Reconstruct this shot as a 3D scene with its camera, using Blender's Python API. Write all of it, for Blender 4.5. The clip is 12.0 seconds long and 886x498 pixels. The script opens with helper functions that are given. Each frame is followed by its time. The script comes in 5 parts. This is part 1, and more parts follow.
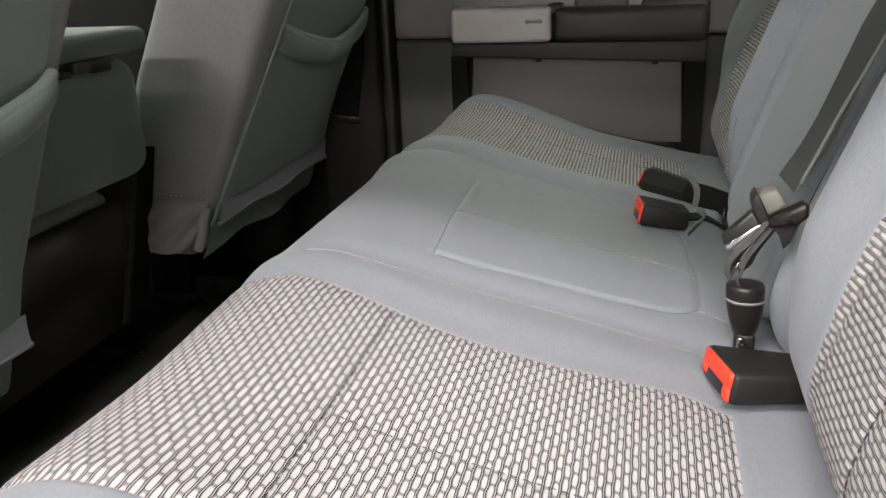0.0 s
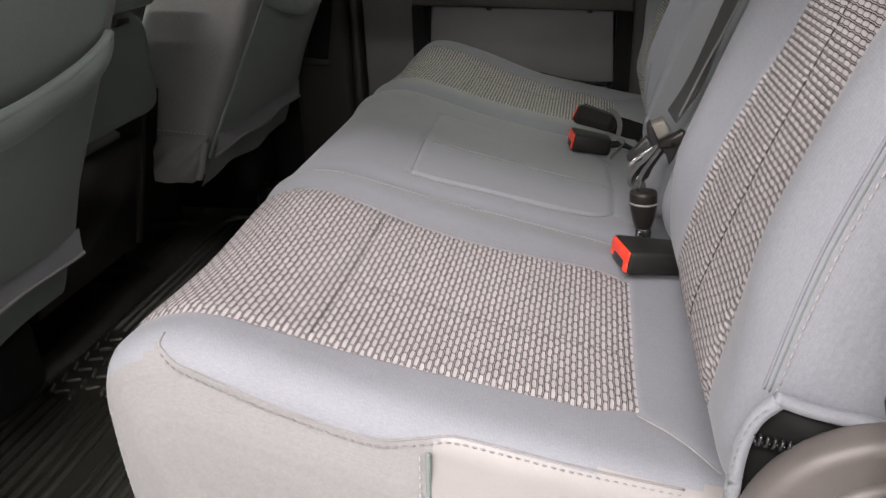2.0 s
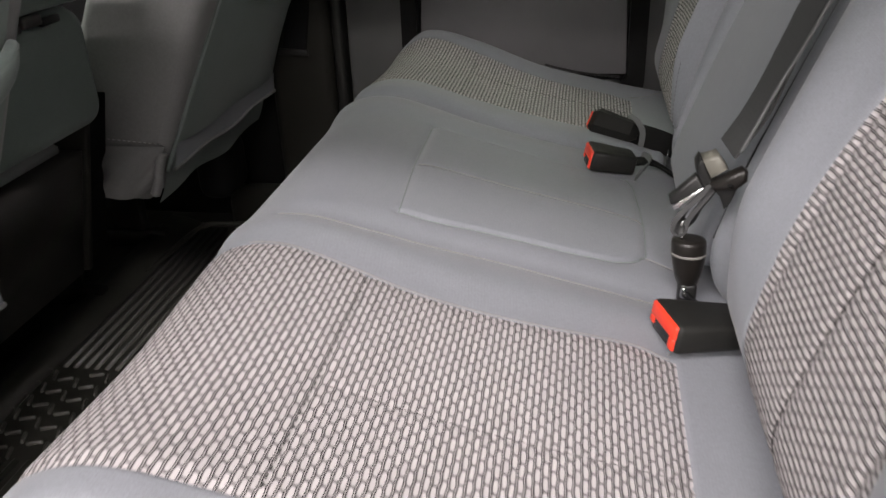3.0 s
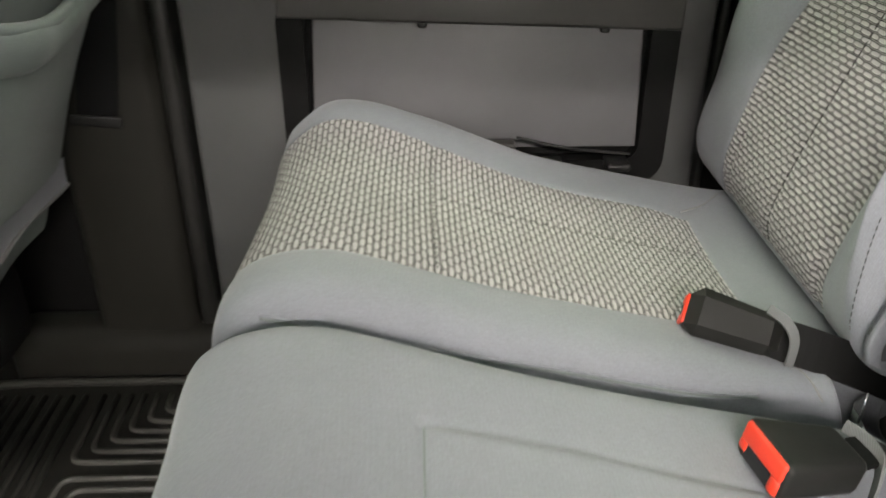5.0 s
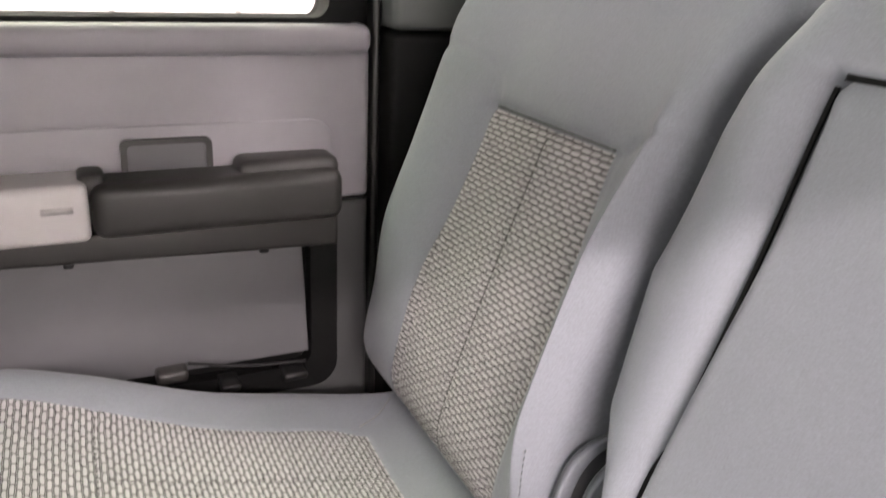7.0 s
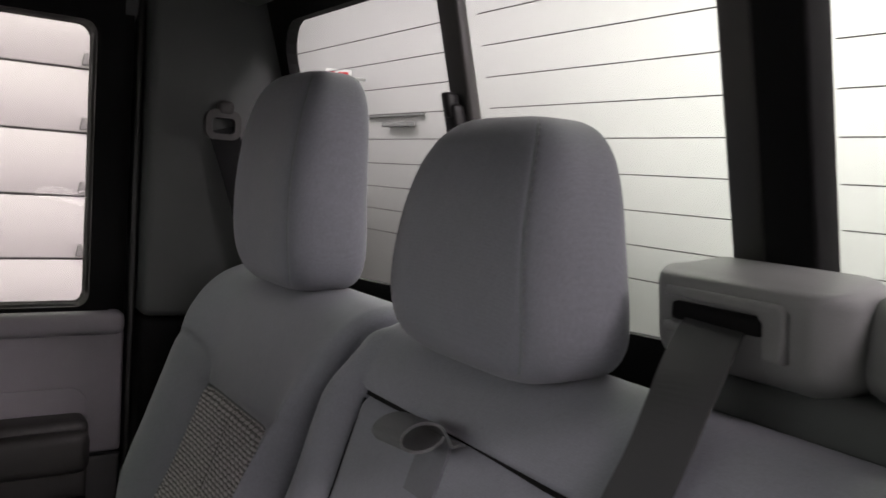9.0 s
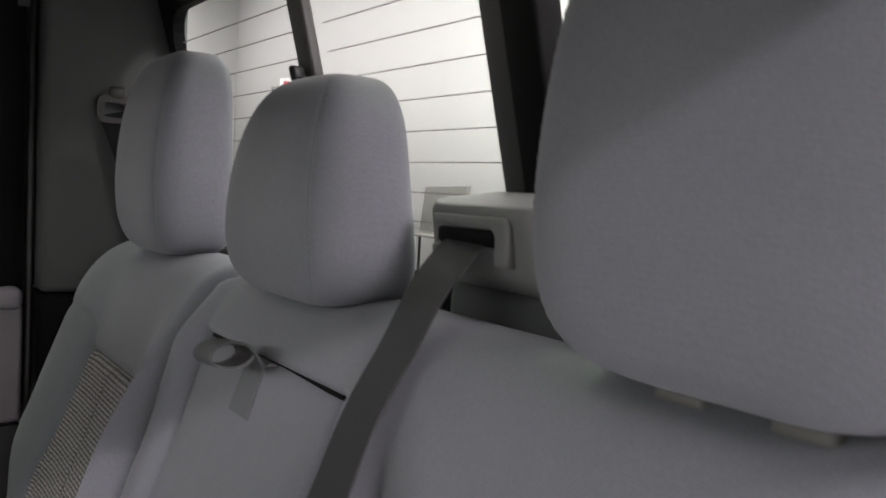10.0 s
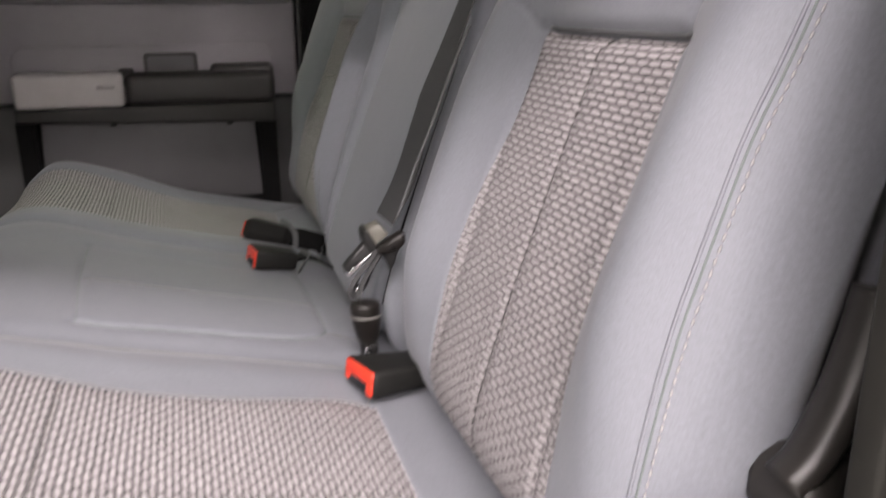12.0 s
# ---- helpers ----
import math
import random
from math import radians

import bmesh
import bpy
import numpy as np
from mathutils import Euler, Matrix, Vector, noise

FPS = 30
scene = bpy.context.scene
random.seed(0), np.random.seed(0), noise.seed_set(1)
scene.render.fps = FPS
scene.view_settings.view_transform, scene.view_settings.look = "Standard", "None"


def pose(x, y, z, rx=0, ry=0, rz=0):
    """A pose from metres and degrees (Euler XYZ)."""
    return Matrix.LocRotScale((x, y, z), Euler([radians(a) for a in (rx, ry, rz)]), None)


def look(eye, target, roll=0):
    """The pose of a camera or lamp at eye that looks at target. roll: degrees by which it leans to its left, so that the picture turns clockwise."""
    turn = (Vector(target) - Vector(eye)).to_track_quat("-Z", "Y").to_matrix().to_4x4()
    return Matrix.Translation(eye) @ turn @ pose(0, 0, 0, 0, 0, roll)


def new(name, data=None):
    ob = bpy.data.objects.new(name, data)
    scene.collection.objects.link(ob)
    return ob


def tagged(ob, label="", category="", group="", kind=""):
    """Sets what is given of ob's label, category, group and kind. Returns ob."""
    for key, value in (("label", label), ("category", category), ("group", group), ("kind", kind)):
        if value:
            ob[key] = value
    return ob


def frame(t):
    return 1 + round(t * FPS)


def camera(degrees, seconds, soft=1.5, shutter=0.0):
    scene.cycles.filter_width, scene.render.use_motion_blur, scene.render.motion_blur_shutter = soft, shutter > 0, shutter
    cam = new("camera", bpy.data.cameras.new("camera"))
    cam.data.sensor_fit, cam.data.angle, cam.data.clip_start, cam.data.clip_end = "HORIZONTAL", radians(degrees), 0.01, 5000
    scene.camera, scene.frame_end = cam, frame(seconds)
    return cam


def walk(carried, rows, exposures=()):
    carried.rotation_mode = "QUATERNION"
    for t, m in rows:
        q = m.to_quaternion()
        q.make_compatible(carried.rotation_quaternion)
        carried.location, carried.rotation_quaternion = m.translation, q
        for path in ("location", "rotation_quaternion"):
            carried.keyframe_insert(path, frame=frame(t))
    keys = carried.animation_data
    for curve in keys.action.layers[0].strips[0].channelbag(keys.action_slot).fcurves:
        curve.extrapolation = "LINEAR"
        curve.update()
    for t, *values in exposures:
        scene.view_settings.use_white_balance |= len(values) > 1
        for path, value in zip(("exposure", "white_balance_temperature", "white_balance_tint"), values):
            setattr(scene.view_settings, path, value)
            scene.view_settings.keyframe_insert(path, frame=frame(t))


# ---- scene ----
cam = camera(57.8, 12.0, shutter=0.3)
PATH = [
    (0, (-0.078, -0.141, 0.76), (-0.542, 1.683, 0.082), -2.5),
    (0.5, (-0.081, -0.1, 0.762), (-0.529, 1.721, 0.066), -2.5),
    (1, (-0.08, -0.18, 0.768), (-0.46, 1.639, 0.029), -1.7),
    (1.5, (-0.061, -0.328, 0.804), (-0.412, 1.472, 0.007), -1.8),
    (2, (-0.053, -0.374, 0.822), (-0.391, 1.416, -0.004), -2.0),
    (2.5, (-0.07, -0.3, 0.829), (-0.391, 1.475, -0.035), -1.9),
    (2.7, (-0.075, -0.247, 0.823), (-0.398, 1.522, -0.051), -2.1),
    (4.3, (-0.274, 0.249, 0.84), (-0.411, 1.992, -0.131), -1.4),
    (4.5, (-0.292, 0.329, 0.832), (-0.382, 2.075, -0.139), -1.0),
    (5, (-0.283, 0.502, 0.805), (-0.231, 2.244, -0.175), 0.2),
    (5.5, (-0.26, 0.589, 0.797), (0.025, 2.313, -0.176), 0.3),
    (6, (-0.25, 0.6, 0.821), (0.253, 2.281, -0.14), 0.5),
    (6.5, (-0.256, 0.582, 0.882), (0.432, 2.23, -0.02), 2.1),
    (7, (-0.262, 0.537, 0.923), (0.55, 2.226, 0.224), 2.7),
    (7.5, (-0.251, 0.482, 0.977), (0.666, 2.174, 0.432), 2.4),
    (7.7, (-0.252, 0.447, 1.003), (0.707, 2.139, 0.535), 2.3),
    (9.3, (-0.169, 0.175, 1.069), (0.962, 1.817, 0.915), 4.2),
    (9.5, (-0.158, 0.141, 1.068), (0.994, 1.769, 0.917), 3.8),
    (10, (-0.121, 0.07, 1.022), (1.055, 1.682, 0.883), 3.2),
    (10.5, (-0.081, -0.002, 0.947), (1.092, 1.612, 0.811), 2.7),
    (11, (-0.097, -0.123, 0.883), (1.019, 1.532, 0.761), 1.7),
    (11.1, (-0.106, -0.141, 0.864), (0.992, 1.527, 0.75), 1.7),
    (11.3, (-0.114, -0.176, 0.845), (0.887, 1.548, 0.677), 1.5),
    (11.5, (-0.125, -0.207, 0.833), (0.755, 1.566, 0.549), 0.4),
    (11.7, (-0.13, -0.219, 0.812), (0.627, 1.589, 0.415), 0.0),
    (12, (-0.152, -0.247, 0.789), (0.438, 1.573, 0.207), -0.4),
]
walk(cam, [(t, look(e, a, r)) for t, e, a, r in PATH],
     exposures=[(0, -1.18, 6750, 5), (0.5, -1.07, 6750, 6), (1.5, -1.45, 6800, 9), (2.5, -1.65, 6800, 10), (4.5, -0.25, 6750, 5), (5.0, 0.0, 7000, 6), (5.5, 0.12, 7100, 6), (6.0, 0.17, 7000, 14),
                (6.5, 0.2, 6950, 17), (7.0, 0.2, 6900, 18), (7.5, -0.65, 6650, 18), (9.3, -2.0, 6600, 20), (9.8, -1.8, 6550, 17), (10.5, -1.13, 6700, 14), (11, -1.0, 6800, 15), (11.5, -1.13, 6800, 15), (12, -1.36, 6850, 15)])

# ---- light ----
YC = 0.737            # middle of the cab, across
GROUND = -0.72        # showroom floor below the cab floor
world = bpy.data.worlds.new("world")
scene.world = world
world.use_nodes = True
world.node_tree.nodes["Background"].inputs[0].default_value = (0.9, 0.95, 1.0, 1)
world.node_tree.nodes["Background"].inputs[1].default_value = 0.05


def area_lamp(name, place, target, sx, sy, watts, colour=(1, 1, 1)):
    data = bpy.data.lights.new(name, "AREA")
    data.shape, data.size, data.size_y, data.energy, data.color = "RECTANGLE", sx, sy, watts, colour
    ob = new(name, data)
    ob.matrix_world = look(place, target)
    return ob


PINK, PALE, GREENISH = (1.0, 0.945, 0.965), (1.0, 0.955, 0.945), (0.79, 1.0, 0.70)
# strip lights under the showroom ceiling beside the open door
for y, watts in ((-2.60, 1450), (-5.2, 1050)):
    area_lamp("strip_lamp", (-0.7, y, 3.8), (-0.4, y * 0.3, 0.0), 6.0, 0.14, watts, PINK)
# added unseen lamps that wash the showroom walls
area_lamp("fill_lamp", (-1.0, -5.8, 4.4), (-1.0, -8.0, 0.8), 10.0, 0.6, 2300, PINK)
area_lamp("fill_lamp", (2.6, 6.0, 4.4), (4.9, 6.0, 0), 16.0, 1.0, 1200, PALE)
area_lamp("fill_lamp", (-1.0, 2.1, 4.4), (-1.0, 4.4, 0), 8.0, 1.0, 900, GREENISH)
# added to brighten the far seat, and the seat backs through the windscreen
area_lamp("fill_lamp", (-1.2, 3.75, 4.0), (-0.4, 1.2, 0.5), 5.0, 1.2, 440, (0.82, 1.0, 0.76))
area_lamp("fill_lamp", (-8.5, 0.7, 2.9), (0.0, 0.7, 0.8), 6.0, 1.2, 480, (0.94, 1.0, 0.95))


# ---- materials ----
class Nodes:
    def __init__(self, name, rough=0.6, metal=0.0, spec=0.5):
        self.mat = bpy.data.materials.new(name)
        self.mat.use_nodes = True
        self.t = self.mat.node_tree
        self.b = self.t.nodes["Principled BSDF"]
        self.b.inputs["Roughness"].default_value = rough
        self.b.inputs["Metallic"].default_value = metal
        self.b.inputs["Specular IOR Level"].default_value = spec

    def n(self, kind, **kw):
        node = self.t.nodes.new(kind)
        for k, v in kw.items():
            node.inputs[k.replace("_", " ")].default_value = v
        return node

    def link(self, a, b):
        self.t.links.new(a, b)

    def math(self, op, a, b=None, c=None):
        node = self.t.nodes.new("ShaderNodeMath")
        node.operation = op
        for i, v in enumerate((a, b, c)):
            if v is None:
                continue
            if isinstance(v, (int, float)):
                node.inputs[i].default_value = v
            else:
                self.link(v, node.inputs[i])
        return node.outputs[0]

    def noise(self, scale, detail=3.0, rough=0.55, coord="Object"):
        tc = self.t.nodes.new("ShaderNodeTexCoord")
        node = self.n("ShaderNodeTexNoise", Scale=scale, Detail=detail, Roughness=rough)
        self.link(tc.outputs[coord], node.inputs["Vector"])
        return node.outputs["Fac"]

    def ramp(self, fac, stops):
        node = self.t.nodes.new("ShaderNodeValToRGB")
        els = node.color_ramp.elements
        while len(els) < len(stops):
            els.new(0.5)
        for el, (p, c) in zip(els, stops):
            el.position, el.color = p, (*c, 1)
        self.link(fac, node.inputs[0])
        return node.outputs[0]

    def mix(self, fac, a, b, blend="MIX"):
        node = self.t.nodes.new("ShaderNodeMix")
        node.data_type, node.blend_type = "RGBA", blend
        for i, v in ((0, fac), (6, a), (7, b)):
            if isinstance(v, (int, float)):
                node.inputs[i].default_value = v
            elif isinstance(v, tuple):
                node.inputs[i].default_value = (*v, 1)
            else:
                self.link(v, node.inputs[i])
        return node.outputs[2]

    def bump(self, height, strength=0.3, distance=0.001):
        node = self.n("ShaderNodeBump", Strength=strength, Distance=distance)
        self.link(height, node.inputs["Height"])
        self.link(node.outputs[0], self.b.inputs["Normal"])
        return self

    def colour(self, out):
        self.link(out, self.b.inputs["Base Color"])
        return self


def scaled(c, k):
    return tuple(v * k for v in c)


def plain(name, colour, rough, metal=0.0, spec=0.5, grain=900.0, bump=0.15, vary=0.12, blotch=9.0, depth=0.0006):
    m = Nodes(name, rough, metal, spec)
    big, fine = m.noise(blotch, 4), m.noise(grain, 2)
    base = m.ramp(big, [(0.3, scaled(colour, 1 - vary)), (0.7, scaled(colour, 1 + vary))])
    m.colour(m.mix(0.25, base, m.ramp(fine, [(0.3, scaled(colour, 0.82)), (0.7, scaled(colour, 1.12))])))
    m.bump(fine, bump, depth)
    rr = m.ramp(big, [(0.3, (rough * 0.85,) * 3), (0.75, (min(1, rough * 1.12),) * 3)])
    m.link(rr, m.b.inputs["Roughness"])
    return m.mat


def cloth(name, colour):
    """Knitted seat cloth: fine cords, a little sheen, soft soiling."""
    m = Nodes(name, 0.66, 0, 0.28)
    m.b.inputs["Sheen Weight"].default_value = 0.15
    m.b.inputs["Sheen Roughness"].default_value = 0.45
    tc = m.t.nodes.new("ShaderNodeTexCoord")
    cords = []
    for scale in ((260.0, 900.0, 260.0), (1100.0, 380.0, 1100.0)):
        mp = m.n("ShaderNodeMapping", Scale=scale)
        m.link(tc.outputs["Object"], mp.inputs["Vector"])
        nz = m.n("ShaderNodeTexNoise", Scale=1.0, Detail=2.0, Roughness=0.6)
        m.link(mp.outputs[0], nz.inputs["Vector"])
        cords.append(nz.outputs["Fac"])
    sep = m.t.nodes.new("ShaderNodeSeparateXYZ")
    m.link(tc.outputs["Object"], sep.inputs[0])
    along = m.math("ADD", m.math("MULTIPLY", sep.outputs[0], 0.8), m.math("MULTIPLY", sep.outputs[2], 0.6))
    twill = []
    for a, b in ((1.0, 0.55), (-1.0, 0.55)):
        way = m.math("ADD", m.math("MULTIPLY", sep.outputs[1], a), m.math("MULTIPLY", along, b))
        twill.append(m.math("SINE", m.math("MULTIPLY", way, 2 * math.pi / 0.0021)))
    knit = m.math("ADD", m.math("MULTIPLY", m.math("MULTIPLY", twill[0], twill[1]), 0.16), 0.5)
    weave = m.math("ADD", m.math("MULTIPLY", m.math("ADD", cords[0], cords[1]), 0.37), m.math("MULTIPLY", knit, 0.26))
    big, mid = m.noise(5.0, 4), m.noise(38.0, 3)
    base = m.ramp(big, [(0.3, scaled(colour, 0.93)), (0.7, scaled(colour, 1.06))])
    base = m.mix(0.3, base, m.ramp(mid, [(0.35, scaled(colour, 0.9)), (0.65, scaled(colour, 1.08))]))
    base = m.mix(0.5, base, m.ramp(weave, [(0.32, scaled(colour, 0.72)), (0.68, scaled(colour, 1.28))]))
    folds = m.math("MULTIPLY", m.noise(15.0, 2), 5.0)
    m.colour(base).bump(m.math("ADD", weave, folds), 0.4, 0.0005)
    return m.mat


def woven(name, light, dark, pitch=0.0056, length=0.0150):
    """Patterned seat insert: columns of long pale loops with dark threads between, in metres of the surface."""
    m = Nodes(name, 0.9, 0, 0.12)
    uv = m.t.nodes.new("ShaderNodeUVMap")
    wob = m.n("ShaderNodeTexNoise", Scale=60.0, Detail=1.0)
    m.link(uv.outputs[0], wob.inputs["Vector"])
    sep = m.t.nodes.new("ShaderNodeSeparateXYZ")
    m.link(uv.outputs[0], sep.inputs[0])
    shift = m.math("MULTIPLY", m.math("SUBTRACT", wob.outputs["Fac"], 0.5), 0.0016)
    a = m.math("DIVIDE", m.math("ADD", sep.outputs[0], shift), pitch)
    col = m.math("FLOOR", a)
    fa = m.math("SUBTRACT", m.math("SUBTRACT", a, col), 0.5)
    half = m.math("MULTIPLY", m.math("MODULO", m.math("ABSOLUTE", col), 2.0), 0.5)
    b = m.math("ADD", m.math("DIVIDE", m.math("ADD", sep.outputs[1], shift), length), half)
    row = m.math("FLOOR", b)
    fb = m.math("SUBTRACT", m.math("SUBTRACT", b, row), 0.5)
    # wavy border between two columns: a pair of dark threads round a grey one
    wave = m.math("MULTIPLY", m.math("COSINE", m.math("MULTIPLY", fb, 2 * math.pi)), 0.036)
    e = m.math("ABSOLUTE", m.math("SUBTRACT", m.math("ABSOLUTE", fa), m.math("ADD", wave, 0.5)))

    def soft(x, a, b):
        node = m.n("ShaderNodeMapRange")
        node.interpolation_type = "SMOOTHSTEP"
        m.link(x, node.inputs[0])
        node.inputs[1].default_value, node.inputs[2].default_value = a, b
        return node.outputs[0]
    threads = m.math("MULTIPLY", soft(e, 0.200, 0.170), soft(e, 0.055, 0.080))
    inner = soft(e, 0.080, 0.055)
    pinch = soft(m.math("ADD", m.math("ABSOLUTE", fb), m.math("MULTIPLY", m.math("MULTIPLY", fa, fa), 0.55)), 0.385, 0.455)
    loop = m.math("MULTIPLY", soft(e, 0.13, 0.28), m.math("SUBTRACT", 1.0, m.math("MULTIPLY", pinch, 0.75)))
    d = m.math("ADD", m.math("POWER", m.math("ABSOLUTE", m.math("DIVIDE", fa, 0.5)), 2.0), m.math("POWER", m.math("ABSOLUTE", m.math("DIVIDE", fb, 0.5)), 4.0))
    rnd = m.n("ShaderNodeTexWhiteNoise")
    rnd.noise_dimensions = "2D"
    comb = m.t.nodes.new("ShaderNodeCombineXYZ")
    m.link(col, comb.inputs[0]), m.link(row, comb.inputs[1])
    m.link(comb.outputs[0], rnd.inputs["Vector"])
    pale = m.ramp(rnd.outputs["Value"], [(0, scaled(light, 0.93)), (1, scaled(light, 1.04))])
    big = m.noise(6.0, 3)
    pale = m.mix(1.0, pale, m.ramp(big, [(0.3, (0.93, 0.93, 0.93)), (0.7, (1.05, 1.05, 1.05))]), "MULTIPLY")
    face = m.mix(pinch, pale, scaled(light, 0.52))
    face = m.mix(inner, face, scaled(light, 0.74))
    m.colour(m.mix(threads, face, dark))
    m.bump(m.math("MULTIPLY", loop, m.math("SUBTRACT", 1.0, m.math("MULTIPLY", d, 0.35))), 0.8, 0.0016)
    return m.mat


def ribbed(name, colour, scale, depth=0.25):
    """Belt webbing."""
    m = Nodes(name, 0.75, 0, 0.15)
    uv = m.t.nodes.new("ShaderNodeUVMap")
    w = m.n("ShaderNodeTexWave", Scale=scale, Distortion=0.3, Detail=1.0)
    w.bands_direction = "DIAGONAL"
    m.link(uv.outputs[0], w.inputs["Vector"])
    m.colour(m.ramp(w.outputs["Fac"], [(0.2, scaled(colour, 1 - depth)), (0.8, scaled(colour, 1 + depth * 0.8))])).bump(w.outputs["Fac"], 0.3, 0.0004)
    return m.mat


CLOTH = cloth("seat_cloth", (0.192, 0.200, 0.224))
CLOTH_PALE = cloth("seat_side_cloth", (0.190, 0.188, 0.190))
VINYL = plain("pale_vinyl", (0.225, 0.215, 0.212), 0.5, bump=0.2, vary=0.05)
# darker seat cloth: painted shade in crease and fold, and dark thread
SHADE_THREAD_CLOTH = cloth("shade_and_thread_cloth", (0.08, 0.084, 0.087))
CLOTH_TAB = cloth("tab_cloth", (0.120, 0.127, 0.138))
CLOTH_DARK = cloth("seat_back_cloth", (0.140, 0.168, 0.160))
WOVEN = woven("woven_insert", (0.405, 0.380, 0.386), (0.005, 0.006, 0.006))
STITCH = plain("stitch_thread", (0.34, 0.332, 0.332), 0.6, bump=0.1)
DOOR_PALE = plain("door_upper_plastic", (0.285, 0.268, 0.288), 0.5, bump=0.3, depth=0.0005)
DOOR_LOW = plain("door_lower_plastic", (0.075, 0.076, 0.076), 0.55, bump=0.3, depth=0.0005)
DOOR_GREY = plain("door_plastic_grey", (0.112, 0.110, 0.114), 0.55, bump=0.3, depth=0.0005)
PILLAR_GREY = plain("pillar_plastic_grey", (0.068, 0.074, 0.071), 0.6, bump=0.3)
CHARCOAL = plain("charcoal_plastic", (0.037, 0.035, 0.033), 0.5, bump=0.35)
POST = plain("window_post_plastic", (0.034, 0.033, 0.030), 0.5, bump=0.2)
BLACK = plain("black_plastic", (0.012, 0.012, 0.012), 0.45, spec=0.35, bump=0.2)
BUCKLE = plain("buckle_plastic", (0.013, 0.013, 0.012), 0.55, spec=0.2, bump=0.3)
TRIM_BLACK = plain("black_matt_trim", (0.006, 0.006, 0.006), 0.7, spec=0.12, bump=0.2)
BLACK_GLOSS = plain("black_glossy_plastic", (0.012, 0.012, 0.013), 0.22, bump=0.03)
RUBBER = plain("black_rubber", (0.034, 0.034, 0.029), 0.4, bump=0.25, vary=0.35, blotch=22.0)
# paler rubber: the light caught by ridges and treads, put into their colour
RUBBER_SHEEN = plain("sheen_rubber_ridges", (0.078, 0.077, 0.069), 0.4, bump=0.3, vary=0.3, blotch=22.0)
SEAL = plain("rubber_seal", (0.018, 0.018, 0.017), 0.4, bump=0.2)
JAMB = plain("jamb_lining", (0.16, 0.14, 0.125), 0.75, grain=260, bump=0.5, vary=0.2, blotch=30.0)
CARPET = plain("dark_carpet", (0.017, 0.016, 0.014), 0.95, grain=420, bump=0.8, depth=0.002)
TAUPE = plain("sill_plastic", (0.018, 0.0175, 0.0150), 0.6, spec=0.2, bump=0.3)
SILVER = plain("silver_trim", (0.60, 0.565, 0.56), 0.45, 0.0, bump=0.08)
CHROME = plain("chrome", (0.75, 0.75, 0.75), 0.15, 1.0, bump=0.02)
RED = plain("red_button", (0.72, 0.045, 0.02), 0.4, bump=0.05)
WEB = ribbed("belt_webbing", (0.055, 0.056, 0.057), 420.0, 0.16)
WEB_BLACK = ribbed("black_belt_webbing", (0.006, 0.006, 0.0065), 420.0, 0.16)
WEB_GREY = ribbed("grey_strap", (0.125, 0.13, 0.13), 260.0, 0.1)
BOX_GREY = plain("grey_plastic", (0.27, 0.27, 0.27), 0.55, bump=0.25)
RETRACTOR = plain("retractor_plastic", (0.185, 0.188, 0.184), 0.5, bump=0.25)
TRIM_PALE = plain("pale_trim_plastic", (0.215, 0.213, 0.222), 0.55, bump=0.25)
HEADLINER = plain("headliner_cloth", (0.13, 0.13, 0.126), 0.95, grain=600, bump=0.4)
HINGE = plain("hinge_cover_plastic", (0.105, 0.094, 0.089), 0.5, bump=0.25)
LEVER = plain("lever_plastic", (0.022, 0.020, 0.018), 0.35, bump=0.15)
WHITE = plain("white_siding", (0.82, 0.82, 0.81), 0.5, bump=0.08, vary=0.03)
MARK = plain("faint_mark", (0.53, 0.50, 0.495), 0.5)
JOINT = plain("siding_joint", (0.16, 0.16, 0.16), 0.8)
CONCRETE = plain("showroom_floor", (0.42, 0.42, 0.41), 0.35, grain=60, bump=0.1)
CEIL = plain("showroom_ceiling", (0.8, 0.8, 0.8), 0.8)
SIGN_RED = plain("sign_red", (0.75, 0.03, 0.05), 0.5)
STEEL = plain("dull_steel", (0.17, 0.165, 0.155), 0.45, bump=0.1)
BEIGE = plain("beige_plastic", (0.135, 0.130, 0.110), 0.5, bump=0.1)
BROWN_GLOSS = plain("brown_black_plastic", (0.012, 0.0105, 0.0095), 0.35, spec=0.3, bump=0.05)
PAINT = plain("cab_paint", (0.55, 0.55, 0.56), 0.3, bump=0.02)

glass = Nodes("window_glass", 0.0)
mixs = glass.t.nodes.new("ShaderNodeMixShader")
tr, gl = glass.t.nodes.new("ShaderNodeBsdfTransparent"), glass.t.nodes.new("ShaderNodeBsdfGlossy")
tr.inputs[0].default_value = (0.95, 0.97, 0.96, 1)
gl.inputs["Roughness"].default_value = 0.02
mixs.inputs[0].default_value = 0.04
glass.link(tr.outputs[0], mixs.inputs[1])
glass.link(gl.outputs[0], mixs.inputs[2])
glass.link(mixs.outputs[0], glass.t.nodes["Material Output"].inputs[0])
GLASS = glass.mat
GLASS_TINTED = GLASS.copy()
GLASS_TINTED.name = "tinted_door_glass"
GLASS_TINTED.node_tree.nodes[tr.name].inputs[0].default_value = (0.74, 0.70, 0.72, 1)


# ---- building helpers ----
def thing(name, place, label, category, group="", kind=""):
    ob = new(name)
    ob.location = place
    ob.empty_display_size = 0.02
    bpy.context.view_layer.update()
    return tagged(ob, label, category, group, kind)


